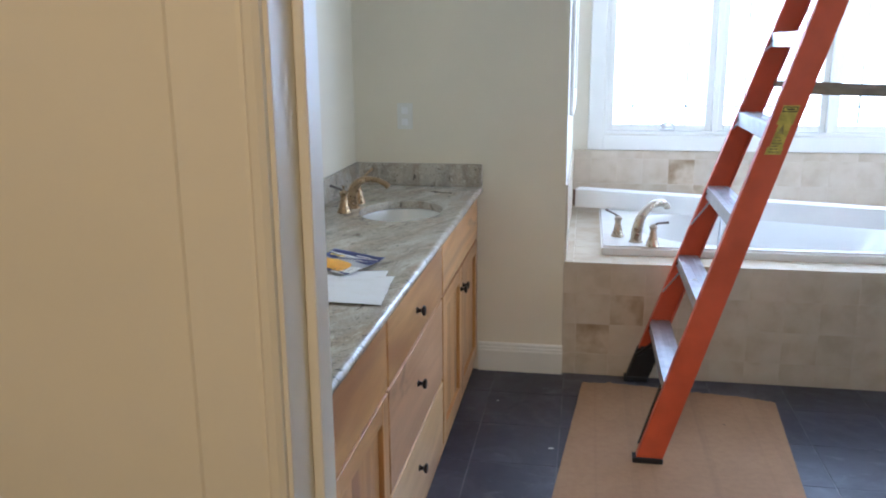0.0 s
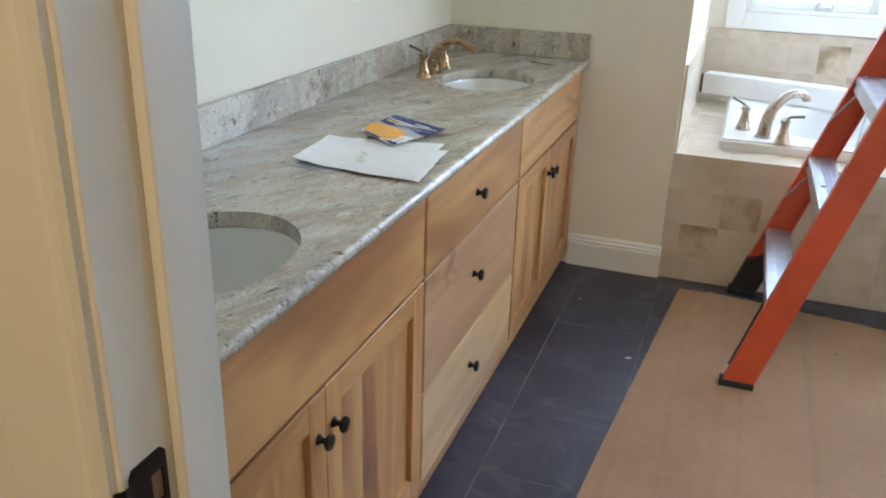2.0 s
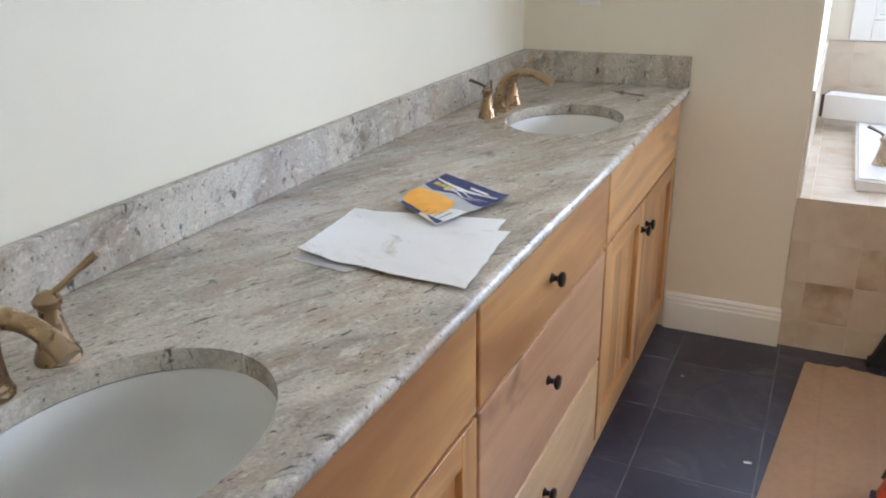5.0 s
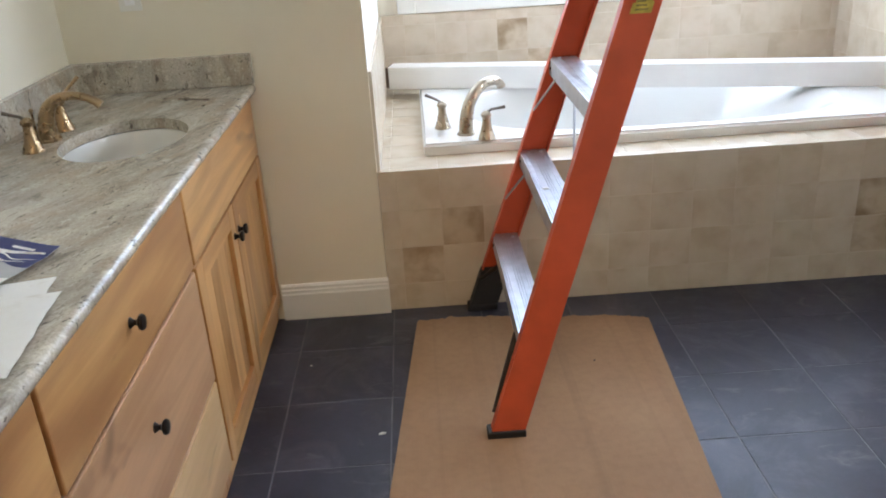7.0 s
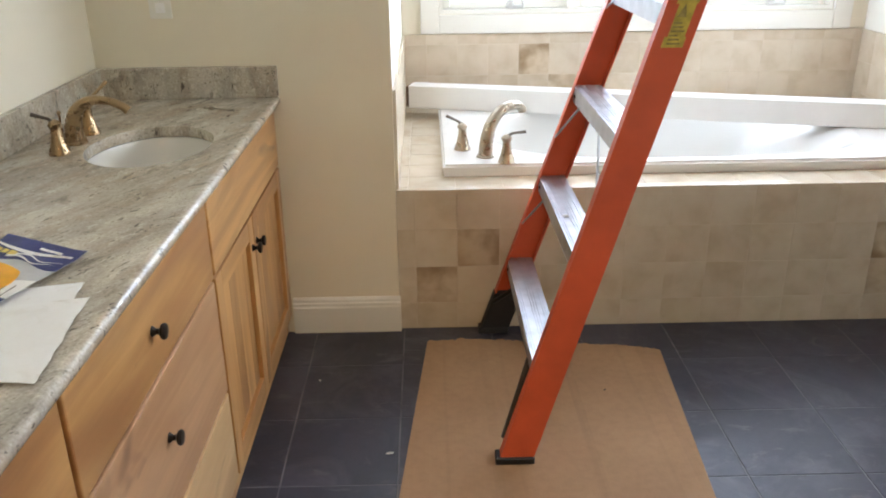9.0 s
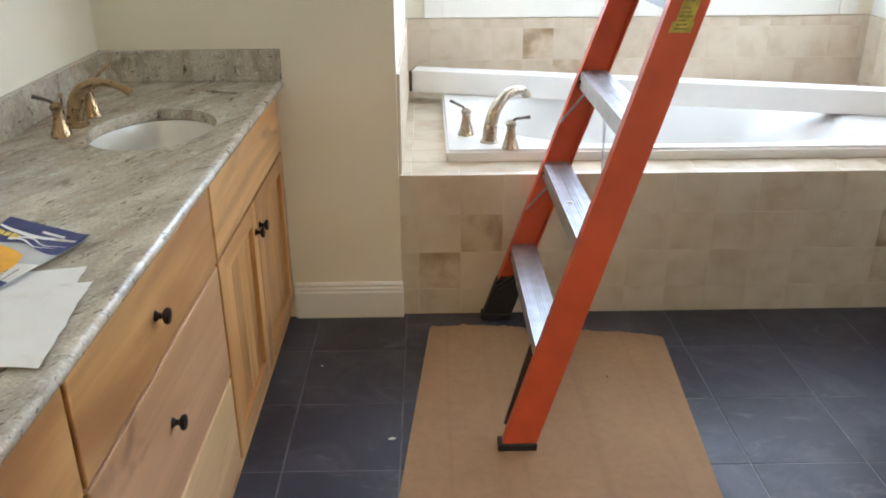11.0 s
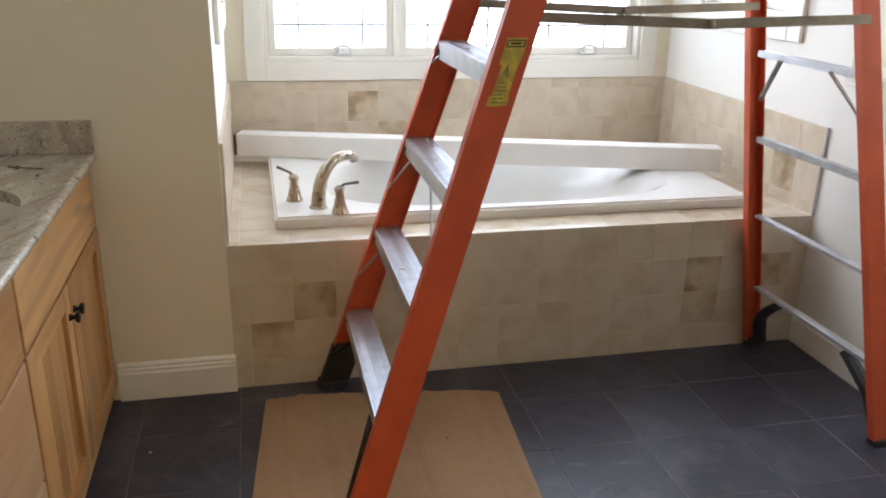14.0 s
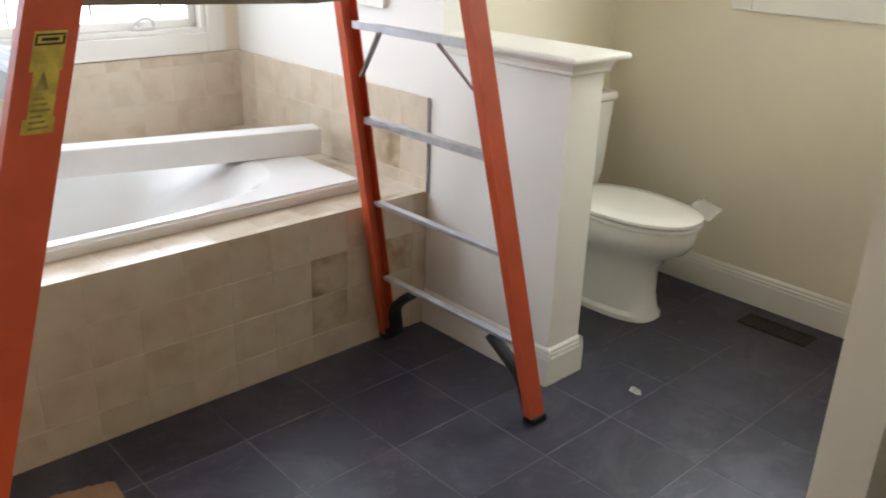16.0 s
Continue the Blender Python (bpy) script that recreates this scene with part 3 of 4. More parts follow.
def carcass(unit, y0, y1):
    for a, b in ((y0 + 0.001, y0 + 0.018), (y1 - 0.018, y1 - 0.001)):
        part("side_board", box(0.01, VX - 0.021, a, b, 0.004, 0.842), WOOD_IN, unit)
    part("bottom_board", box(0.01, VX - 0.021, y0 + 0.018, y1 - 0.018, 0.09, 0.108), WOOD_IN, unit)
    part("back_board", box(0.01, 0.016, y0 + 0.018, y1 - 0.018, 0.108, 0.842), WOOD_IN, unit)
    for a, b in ((y0 + 0.001, y0 + 0.03), (y1 - 0.03, y1 - 0.001)):
        part("frame_stile", box(VX - 0.02, VX, a, b, 0.004, 0.843, 0.001), WOOD_V, unit)
    for a, b in ((0.004, 0.11), (0.62, 0.65), (0.825, 0.843)):
        part("frame_rail", box(VX - 0.02, VX - 0.0005, y0 + 0.03, y1 - 0.03, a, b, 0.001), WOOD_H, unit)


U0, U1, U2, U3 = -2.742, -1.745, -0.935, -0.003
for y0, y1, gap, label in ((U2, U3, -0.485, "maple sink cabinet with two panelled doors against the end wall"), (U0, U1, -2.225, "maple sink cabinet with two panelled doors near the doorway")):
    unit = thing("vanity_cabinet", (0, 0, 0), label, "cabinet", "vanity cabinets")
    carcass(unit, y0, y1)
    drawer(unit, y0 + 0.006, y1 - 0.006, 0.642, 0.838)
    shaker_door(unit, y0 + 0.006, gap - 0.0015, 0.075, 0.634, gap - 0.030, 0.545)
    shaker_door(unit, gap + 0.0015, y1 - 0.006, 0.075, 0.634, gap + 0.028, 0.545)
unit = thing("drawer_cabinet", (0, 0, 0), "maple vanity drawer cabinet with three drawers", "cabinet", "vanity cabinets")
carcass(unit, U1, U2)
drawer(unit, U1 + 0.006, U2 - 0.006, 0.642, 0.838, -1.375, 0.732)
drawer(unit, U1 + 0.006, U2 - 0.006, 0.338, 0.634, -1.375, 0.502, WOOD_PINK)
drawer(unit, U1 + 0.006, U2 - 0.006, 0.075, 0.330, -1.375, 0.222, WOOD_PALE)


def holed_slab(x0, x1, y0, y1, z0, z1, ring):
    """A slab with an opening whose edge is the ring of (x, y) points round its middle."""
    cx, cy = (sum(p[0] for p in ring) / len(ring), sum(p[1] for p in ring) / len(ring))
    angles = {round(math.atan2(p[1] - cy, p[0] - cx), 5): (p[0], p[1]) for p in ring}
    order = sorted(angles)
    inner, outer = [], []

    def edge(t):
        c, s = math.cos(t), math.sin(t)
        k = min(((x1 - cx) / c if c > 0 else (x0 - cx) / c) if abs(c) > 1e-9 else 1e9, ((y1 - cy) / s if s > 0 else (y0 - cy) / s) if abs(s) > 1e-9 else 1e9)
        return cx + c * k, cy + s * k
    corners = [math.atan2(y - cy, x - cx) for x in (x0, x1) for y in (y0, y1)]
    for t in order:
        inner.append(angles[t])
        outer.append(edge(t))
    for ct in corners:
        i = min(range(len(order)), key=lambda q: abs(order[q] - ct))
        outer[i] = edge(ct)
    bm = bmesh.new()
    vi1, vo1 = [bm.verts.new((*p, z1)) for p in inner], [bm.verts.new((*p, z1)) for p in outer]
    vi0, vo0 = [bm.verts.new((*p, z0)) for p in inner], [bm.verts.new((*p, z0)) for p in outer]
    n = len(inner)
    for i in range(n):
        j = (i + 1) % n
        bm.faces.new((vi1[i], vo1[i], vo1[j], vi1[j]))
        bm.faces.new((vi0[i], vi0[j], vo0[j], vo0[i]))
        bm.faces.new((vo1[i], vo0[i], vo0[j], vo1[j]))
        bm.faces.new((vi1[j], vi0[j], vi0[i], vi1[i]))
    bmesh.ops.recalc_face_normals(bm, faces=bm.faces)
    return bm


SINKS = ((0.345, -0.60), (0.365, -2.285))
EDGE = 0.571
top = thing("vanity_countertop", (0, 0, 0), "speckled grey granite vanity countertop with two sink cutouts", "countertop")
sink_ring = [[(x, y) for x, y, z in oval(sx, sy, 0, 0.158, 0.205, 56)] for sx, sy in SINKS]
nose = [(0.015 * math.sin(math.pi * k / 8), 0.86 + 0.015 * math.cos(math.pi * k / 8)) for k in range(9)]
slab = part("slab", joined(holed_slab(0.003, EDGE, -0.95, -0.003, 0.845, CT, sink_ring[0]), box(0.003, EDGE, -1.9, -0.95, 0.845, CT),
                           holed_slab(0.003, EDGE, -2.745, -1.9, 0.845, CT, sink_ring[1])), GRANITE, top)
part("front_edge", extrude([(-u, v) for u, v in nose], Matrix.Translation((EDGE, -2.745, 0)) @ pose(0, 0, 0, 0, 0, 90), 2.742), GRANITE, top, "rounded polished granite edge", True)
part("backsplash", box(0.003, 0.022, -2.745, -0.024, CT + 0.0005, 0.975, 0.0015), GRANITE, top, "granite upstand along the wall")
part("backsplash", box(0.003, 0.584, -0.0235, -0.003, CT + 0.0005, 0.975, 0.0015), GRANITE, top, "granite upstand at the end wall")

for sx, sy in SINKS:
    sink = thing("sink", (sx, sy, 0.842), "white oval porcelain undermount sink below the granite", "sink", "vanity sinks")
    rings = []
    for k, (f, z) in enumerate([(1.12, 0.0), (1.02, 0.0), (1.0, -0.01), (0.97, -0.05), (0.90, -0.09), (0.75, -0.125), (0.5, -0.142), (0.2, -0.148), (0.12, -0.150)]):
        rings.append(oval(0, 0, z, 0.158 * f, 0.205 * f, 40))
    part("bowl", loft(rings, False, True), PORCELAIN, sink, "", True)
    part("drain", moved(lathe([(0.022, 0), (0.022, 0.003), (0.016, 0.004), (0.004, 0.003)], 20), Matrix.Translation((0, 0, -0.149))), BRASS, sink, "bronze drain ring", True)


def bell(h, r):
    return [(r, 0.0), (r, 0.004), (r * 0.93, 0.008), (r * 0.70, h * 0.30), (r * 0.50, h * 0.58), (r * 0.46, h * 0.75), (r * 0.62, h * 0.82), (r * 0.62, h * 0.88), (r * 0.4, h * 0.96), (r * 0.15, h)]


def lever_handle(parent, x, y, h, r, turn, reach, mat, rise=0.0, tip=None):
    hd = part("handle", moved(lathe(bell(h, r), 22), Matrix.Translation((x, y, 0))), mat, parent, "", True)
    d = Vector((math.cos(radians(turn)), math.sin(radians(turn)), 0))
    base = Vector((x, y, h * 0.9))
    pts = [base, base + d * reach * 0.25 + Vector((0, 0, h * 0.13)), base + d * reach * 0.6 + Vector((0, 0, h * (0.16 + 0.5 * rise))), base + d * reach + Vector((0, 0, h * (0.2 + rise)))]
    part("lever", tube(pts, [r * 0.24, r * 0.2, r * 0.2, r * 0.27], 10, 0.75), tip or mat, hd, "", True)


def basin_faucet(x, y):
    f = thing("faucet", (x, y, CT + 0.0005), "antique bronze widespread faucet with lever handles on the granite", "faucet", "vanity faucets")
    part("spout_base", lathe([(0.032, 0), (0.032, 0.005), (0.029, 0.008), (0.029, 0.012), (0.025, 0.016)], 24), BRASS, f, "", True)
    path = curve_points([(0, 0, 0.004), (0.002, 0, 0.045), (0.016, 0, 0.085), (0.050, 0, 0.110), (0.098, 0, 0.112), (0.135, 0, 0.098), (0.152, 0, 0.084)], 6)
    n = len(path)
    rad = [0.030 - 0.0175 * min(1, 1.6 * i / n) + 0.001 * max(0, i / n - 0.75) * 8 for i in range(n)]
    part("spout", tube(path, rad, 18, 0.85), BRASS, f, "", True)
    part("lift_rod", joined(tube([(-0.03, 0, 0.0), (-0.03, 0, 0.075)], 0.0028, 8), moved(lathe([(0.003, 0), (0.006, 0.006), (0.003, 0.012)], 10), Matrix.Translation((-0.03, 0, 0.075)))), BRASS, f, "", True)
    lever_handle(f, 0.0, -0.102, 0.088, 0.027, 200, 0.050, BRASS, 0.1, REFLECTION_BOLT_BRONZE)
    lever_handle(f, 0.0, 0.102, 0.092, 0.029, 40, 0.066, BRASS, 0.36)


basin_faucet(0.140, -0.572)
basin_faucet(0.172, -2.285)

# papers and bag on the counter
def sheet_of(corners, z, wave, seed, n=14, t=0.0008, curl=0.0):
    """A sheet between four corners, gently buckled, with worn edges and one side curled up."""
    rnd = random.Random(seed)
    a, b, c, d = [Vector((*p, 0)) for p in corners]
    bm = bmesh.new()
    rows = []
    off = rnd.random() * 9
    for i in range(n + 1):
        row = []
        for j in range(n + 1):
            u, v = i / n, j / n
            p = (a * (1 - u) + b * u) * (1 - v) + (d * (1 - u) + c * u) * v
            edge = (i in (0, n)) or (j in (0, n))
            jit = 0.0035 * (noise.noise((u * 7 + off, v * 7, off))) if edge else 0
            h = 0.35 * wave * abs(noise.noise((u * 8 + off, v * 8, 4.0))) + wave * (0.5 + 0.5 * noise.noise((u * 2.4 + off, v * 2.4, 1.0))) + wave * 1.6 * max(0, abs(u - 0.5) * 2 - 0.75) * (0.4 + noise.noise((v * 3 + off, 0, 3)))
            h += curl * max(0, 1 - u / 0.35) ** 2
            row.append(bm.verts.new((p.x + jit, p.y + jit, z + max(0, h))))
        rows.append(row)
    for i in range(n):
        for j in range(n):
            bm.faces.new((rows[i][j], rows[i + 1][j], rows[i + 1][j + 1], rows[i][j + 1]))
    bmesh.ops.recalc_face_normals(bm, faces=bm.faces)
    geo = bmesh.ops.extrude_face_region(bm, geom=bm.faces[:])
    for v in [g for g in geo["geom"] if isinstance(g, bmesh.types.BMVert)]:
        v.co.z -= t
    bmesh.ops.recalc_face_normals(bm, faces=bm.faces)
    return bm


# the first sheet is added film, standing where the papers' edge casts shadow
SHEETS = ((((0.252, -1.788), (0.36, -1.802), (0.42, -1.70), (0.26, -1.70)), 0.8760, 0.001, 0.0), (((0.245, -1.750), (0.545, -1.765), (0.503, -1.476), (0.218, -1.533)), 0.8768, 0.0022, 0.003),
          (((0.252, -1.772), (0.563, -1.796), (0.536, -1.541), (0.246, -1.60)), 0.8792, 0.0028, 0.010))
for k, (corners, z, wave, curl) in enumerate(SHEETS):
    p = part("paper_sheet", sheet_of(corners, z, wave, 11 + k, 26, 0.0008, curl), PAPER if k else FILM, None, "", True)
    tagged(p, ("thin translucent sheet added where shadow edges the papers on the granite", "flat white paper sheet with a torn edge on the granite", "crumpled stained white paper sheet on the other papers")[k], "paper", "papers on the counter")


BAG = [Vector((*p, 0)) for p in ((0.278, -1.476), (0.410, -1.577), (0.467, -1.357), (0.279, -1.252))]


def bag_patch(name, place, lift, mat, label, n=18):
    """A piece of the bag, its (s, t) square laid on the bag by place(s, t) -> (u, v); the bag sags from the papers to the counter."""
    a, b, c, d = BAG
    bm = bmesh.new()
    rows = []
    for i in range(n + 1):
        row = []
        for j in range(n + 1):
            u, v = place(i / n, j / n)
            p = (a * (1 - u) + b * u) * (1 - v) + (d * (1 - u) + c * u) * v
            h = 0.8868 - 0.006 * min(1, max(0, (v - 0.35) / 0.5)) + 0.0018 * noise.noise((u * 3.1, v * 3.1, 2.0)) + 0.0008 * noise.noise((u * 9, v * 9, 5.0)) + 0.006 * max(0, u - 0.85) * max(0, v - 0.8) * 20
            row.append(bm.verts.new((p.x, p.y, h + lift)))
        rows.append(row)
    for i in range(n):
        for j in range(n):
            bm.faces.new((rows[i][j], rows[i + 1][j], rows[i + 1][j + 1], rows[i][j + 1]))
    bmesh.ops.recalc_face_normals(bm, faces=bm.faces)
    geo = bmesh.ops.extrude_face_region(bm, geom=bm.faces[:])
    for v in [g for g in geo["geom"] if isinstance(g, bmesh.types.BMVert)]:
        v.co.z -= 0.0003
    bmesh.ops.recalc_face_normals(bm, faces=bm.faces)
    part(name, bm, mat, bag, label, True)


def strip(u0, u1, mid, wide):
    """A stripe across the bag whose middle and width follow u."""
    return lambda s, t: (u0 + (u1 - u0) * s, mid(u0 + (u1 - u0) * s) + (t - 0.5) * wide(s))


def blob(s, t):
    q, w = 2 * s - 1, 2 * t - 1
    x, y = q * math.sqrt(1 - w * w / 2.6), w * math.sqrt(1 - q * q / 2.6)
    return 0.40 + 0.405 * x - 0.02 * y, 0.255 + 0.235 * y + 0.015 * x


bag = thing("plastic_bag", (0, 0, 0), "flat clear plastic bag printed navy and orange on the papers", "bag")
bag_patch("film", lambda s, t: (s, t), 0.0, FILM, "clear crinkled film", 24)
bag_patch("navy_print", lambda s, t: (s, 1 + (t - 1) * (0.46 - 0.08 * s + 0.035 * math.sin(s * 9))), 0.0006, BLUE, "navy printed band")
bag_patch("white_print", lambda s, t: (0.24 + 0.76 * s, 0.005 + t * (0.10 + 0.30 * s)), 0.0006, PAPER, "white printed corner")
bag_patch("orange_print", blob, 0.0012, AMBER, "orange printed patch")
bag_patch("navy_print", strip(0.10, 0.58, lambda u: 0.025, lambda s: 0.05), 0.0018, BLUE, "navy printed edge", 8)
bag_patch("navy_print", strip(0.74, 1.0, lambda u: 0.035 + 0.02 * u, lambda s: 0.07 * s + 0.01), 0.0018, BLUE, "navy printed edge", 8)
bag_patch("print_stripe", strip(0.02, 0.95, lambda u: 0.815 - 0.055 * math.sin(u * 4.2), lambda s: 0.028 + 0.03 * math.sin(s * 3.1)), 0.0014, PAPER, "white swoosh", 20)
bag_patch("print_stripe", strip(0.36, 0.97, lambda u: 0.70 + 0.03 * math.sin(u * 15), lambda s: 0.030 * (1.05 - s)), 0.0014, PAPER, "white wave", 20)
bag_patch("print_stripe", strip(0.30, 0.90, lambda u: 0.64 + 0.025 * math.sin(u * 15 + 1), lambda s: 0.035 * (1.05 - s)), 0.0014, PAPER, "white wave", 20)
for k, (u0, u1) in enumerate(((0.08, 0.17), (0.19, 0.26), (0.28, 0.38))):
    bag_patch("lettering", strip(u0, u1, lambda u: 0.685, lambda s: 0.085 - 0.02 * s), 0.0014, LETTER, "yellow lettering", 4)
bag_patch("lettering", strip(0.52, 0.80, lambda u: 0.885 - 0.01 * u, lambda s: 0.035), 0.0014, PAPER, "white lettering", 6)
for k in range(4):
    u0 = 0.62 + 0.09 * k
    bag_patch("text_line", lambda s, t, u0=u0: (u0 + 0.012 * t, 0.05 + (0.07 + 0.05 * k) * s), 0.0014, STEEL, "grey print line", 4)
pen = thing("screw_bit", (0.43, -0.20, CT + 0.0005), "small grey metal screwdriver bit on the counter", "tool", "", -20)
part("shaft", tube([(-0.052, 0, 0.004), (0.03, 0, 0.004), (0.055, 0, 0.004)], [0.0025, 0.0025, 0.004], 8), STEEL, pen)
part("collar", tube([(-0.03, 0, 0.004), (-0.018, 0, 0.004)], 0.006, 8), STEEL, pen)

outlet = thing("outlet_plate", (0.235, -0.0005, 1.185), "cream wall outlet plate on the end wall", "outlet")
part("cover", box(-0.035, 0.035, -0.006, -0.0005, -0.058, 0.058, 0.002), TRIM, outlet)
part("socket", joined(box(-0.015, 0.015, -0.0085, -0.0062, 0.01, 0.04, 0.001), box(-0.015, 0.015, -0.0085, -0.0062, -0.04, -0.01, 0.001)), PAPER, outlet)

# ---- tub and its deck ----
DZ = 0.537
TUB = (1.122, 3.0, 0.155, 1.10)
deck = setting("tub_deck", joined(box(BAY_L + 0.001, BAY_R - 0.001, 0.0102, 0.10, 0, DZ - 0.0012), box(BAY_L + 0.001, BAY_R - 0.001, 0.10, 0.195, DZ - 0.05, DZ - 0.0012), box(BAY_L + 0.001, BAY_R - 0.001, 1.06, BAY_B - 0.001, 0.2, DZ - 0.0012),
                                  box(BAY_L + 0.001, TUB[0] + 0.06, 0.195, 1.06, 0.2, DZ - 0.0012), box(TUB[1] - 0.06, BAY_R - 0.001, 0.195, 1.06, 0.2, DZ - 0.0012)), TILE_GROUT, "travertine tiled tub deck and apron", "tub deck")
splash_n = setting("backsplash_north", box(BAY_L, BAY_R, BAY_B - 0.0108, BAY_B - 0.0005, DZ - 0.0005, 0.886), TILE_GROUT, "travertine tile band under the bay window", "tile band")
splash_e = setting("backsplash_east", box(BAY_R - 0.0108, BAY_R - 0.0005, 0.0045, BAY_B - 0.012, DZ - 0.0005, 0.884), TILE_GROUT, "travertine tile band on the bay's side wall", "tile band")
splash_w = setting("backsplash_west", box(BAY_L + 0.0005, BAY_L + 0.0108, 0.02, BAY_B - 0.012, DZ - 0.0005, 0.884), TILE_GROUT, "travertine tile band on the bay's other side wall", "tile band")

tub = thing("bathtub", (2.061, 0.6275, 0.530), "white acrylic drop-in bathtub with an oval basin", "bathtub")
HX, HY = (TUB[1] - TUB[0]) / 2, (TUB[3] - TUB[2]) / 2
basin = [(x, y) for x, y, z in oval(0.0, 0.0, 0, 0.75, 0.418, 96, 2.9)]
rim = holed_slab(-HX, HX, -HY, HY, 0.0075, 0.052, basin)
for v in rim.verts:                                             # the lip leans back under itself
    if v.co.z < 0.01 and (abs(abs(v.co.x) - HX) < 1e-4 or abs(abs(v.co.y) - HY) < 1e-4):
        v.co.x, v.co.y = v.co.x * (1 - 0.007 / HX), v.co.y * (1 - 0.007 / HY)
bmesh.ops.bevel(rim, geom=[e for e in rim.edges if all(v.co.z > 0.05 for v in e.verts) and (all(abs(abs(v.co.x) - HX) < 1e-4 for v in e.verts) or all(abs(abs(v.co.y) - HY) < 1e-4 for v in e.verts))], offset=0.010, segments=3, affect="EDGES")
part("rim", rim, ACRYLIC, tub, "", True)
rings = [[(x * f - o - roll * max(0, x / 0.75) ** 2, y * f, z) for x, y in basin]          # the head end rolls over into a long slope
         for f, z, o, roll in ((1.0, 0.0515, 0, 0), (0.994, 0.049, 0, 0.012), (0.988, 0.042, 0.001, 0.032), (0.982, 0.028, 0.002, 0.062), (0.968, -0.03, 0.012, 0.12), (0.95, -0.12, 0.03, 0.17),
                               (0.90, -0.27, 0.065, 0.21), (0.84, -0.345, 0.09, 0.21), (0.72, -0.375, 0.10, 0.15), (0.3, -0.385, 0.10, 0.05))]
part("basin", loft(rings, False, True), ACRYLIC, tub, "", True)

filler = thing("tub_faucet", (1.285, 0.262, 0.5825), "brushed bronze tub faucet with two lever handles", "faucet", "", 0)
path = curve_points([(0, 0, 0), (0.004, 0.004, 0.06), (0.022, 0.018, 0.12), (0.065, 0.05, 0.165), (0.115, 0.09, 0.172), (0.142, 0.112, 0.155), (0.147, 0.116, 0.142)], 6)
n = len(path)
part("spout", tube(path, [0.031 - 0.014 * min(1, 1.3 * i / n) for i in range(n)], 20, 0.9), NICKEL, filler, "", True)
part("spout_base", lathe([(0.035, 0), (0.035, 0.004), (0.031, 0.007)], 24), NICKEL, filler, "", True)
lever_handle(filler, -0.082, 0.105, 0.105, 0.032, 165, 0.062, NICKEL, 0.12, REFLECTION_BOLT_BRONZE)
lever_handle(filler, 0.070, -0.085, 0.105, 0.032, -5, 0.068, NICKEL, 0.0, REFLECTION_BOLT_BRONZE)

# long primed board lying across the tub
b0, b1 = Vector((0.985, 1.105, 0)), Vector((3.078, 0.527, 0))
beam = thing("boxed_beam", (b0.x, b0.y, 0.5835), "long white primed boxed board lying across the tub", "board", "", math.degrees(math.atan2(b1.y - b0.y, b1.x - b0.x)))
L = (b1 - b0).length
part("front_face", box(0, L, 0, 0.018, 0, 0.102, 0.002), BEAM, beam)
part("top_face", box(0, L, 0.0185, 0.078, 0.084, 0.102, 0.002), BEAM, beam)
part("back_face", box(0, L, 0.0785, 0.096, 0, 0.102, 0.002), BEAM, beam)
# added strip, dark as the shadow in the gap beyond the beam
part("end_block", box(-0.014, -0.0005, 0.003, 0.093, 0.004, 0.098, 0.002), END_SHADE, beam, "dark brown strip for the shaded gap at the board's end")

# ---- toilet ----
wc = thing("toilet", (3.91, TOILET_B - 0.01, 0), "white porcelain toilet with closed lid behind the half wall", "toilet")
wc.scale = (1.03, 1.03, 1.03)
part("pedestal", loft([oval(0, -0.39, 0.001, 0.120, 0.258, 36, 2.8), oval(0, -0.39, 0.020, 0.118, 0.256, 36, 2.8), oval(0, -0.388, 0.034, 0.104, 0.250, 36, 2.6), oval(0, -0.38, 0.10, 0.098, 0.245, 36, 2.5), oval(0, -0.378, 0.20, 0.100, 0.245, 36, 2.4), oval(0, -0.395, 0.262, 0.128, 0.265, 36, 2.2),
                       oval(0, -0.43, 0.30, 0.166, 0.30, 36, 2.1), oval(0, -0.452, 0.345, 0.182, 0.308, 36, 2.1), oval(0, -0.455, 0.385, 0.186, 0.305, 36, 2.1), oval(0, -0.455, 0.398, 0.182, 0.30, 36, 2.1)]), PORCELAIN, wc, "", True)
for bx in (-0.108, 0.108):
    part("floor_bolt", moved(joined(lathe([(0.012, 0), (0.012, 0.003), (0.004, 0.003), (0.0035, 0.028), (0.001, 0.029)], 10), lathe([(0.008, 0.003), (0.008, 0.010), (0.002, 0.0105)], 6)), Matrix.Translation((bx, -0.36, 0.0235))), REFLECTION_BOLT_BRONZE, wc, "bare dark floor bolt", True)
wrap = sheet_of(((0.06, -0.775), (0.25, -0.73), (0.29, -0.60), (0.17, -0.62)), 0.418, 0.02, 77, 16)
part("protective_film", wrap, WRAP, wc, "loose clear film hanging from the seat", True)
part("seat", loft([oval(0, -0.475, 0.399, 0.186, 0.29, 36, 2.15), oval(0, -0.475, 0.403, 0.191, 0.295, 36, 2.15), oval(0, -0.475, 0.414, 0.191, 0.295, 36, 2.15), oval(0, -0.475, 0.417, 0.186, 0.29, 36, 2.15)]), PORCELAIN, wc, "", True)
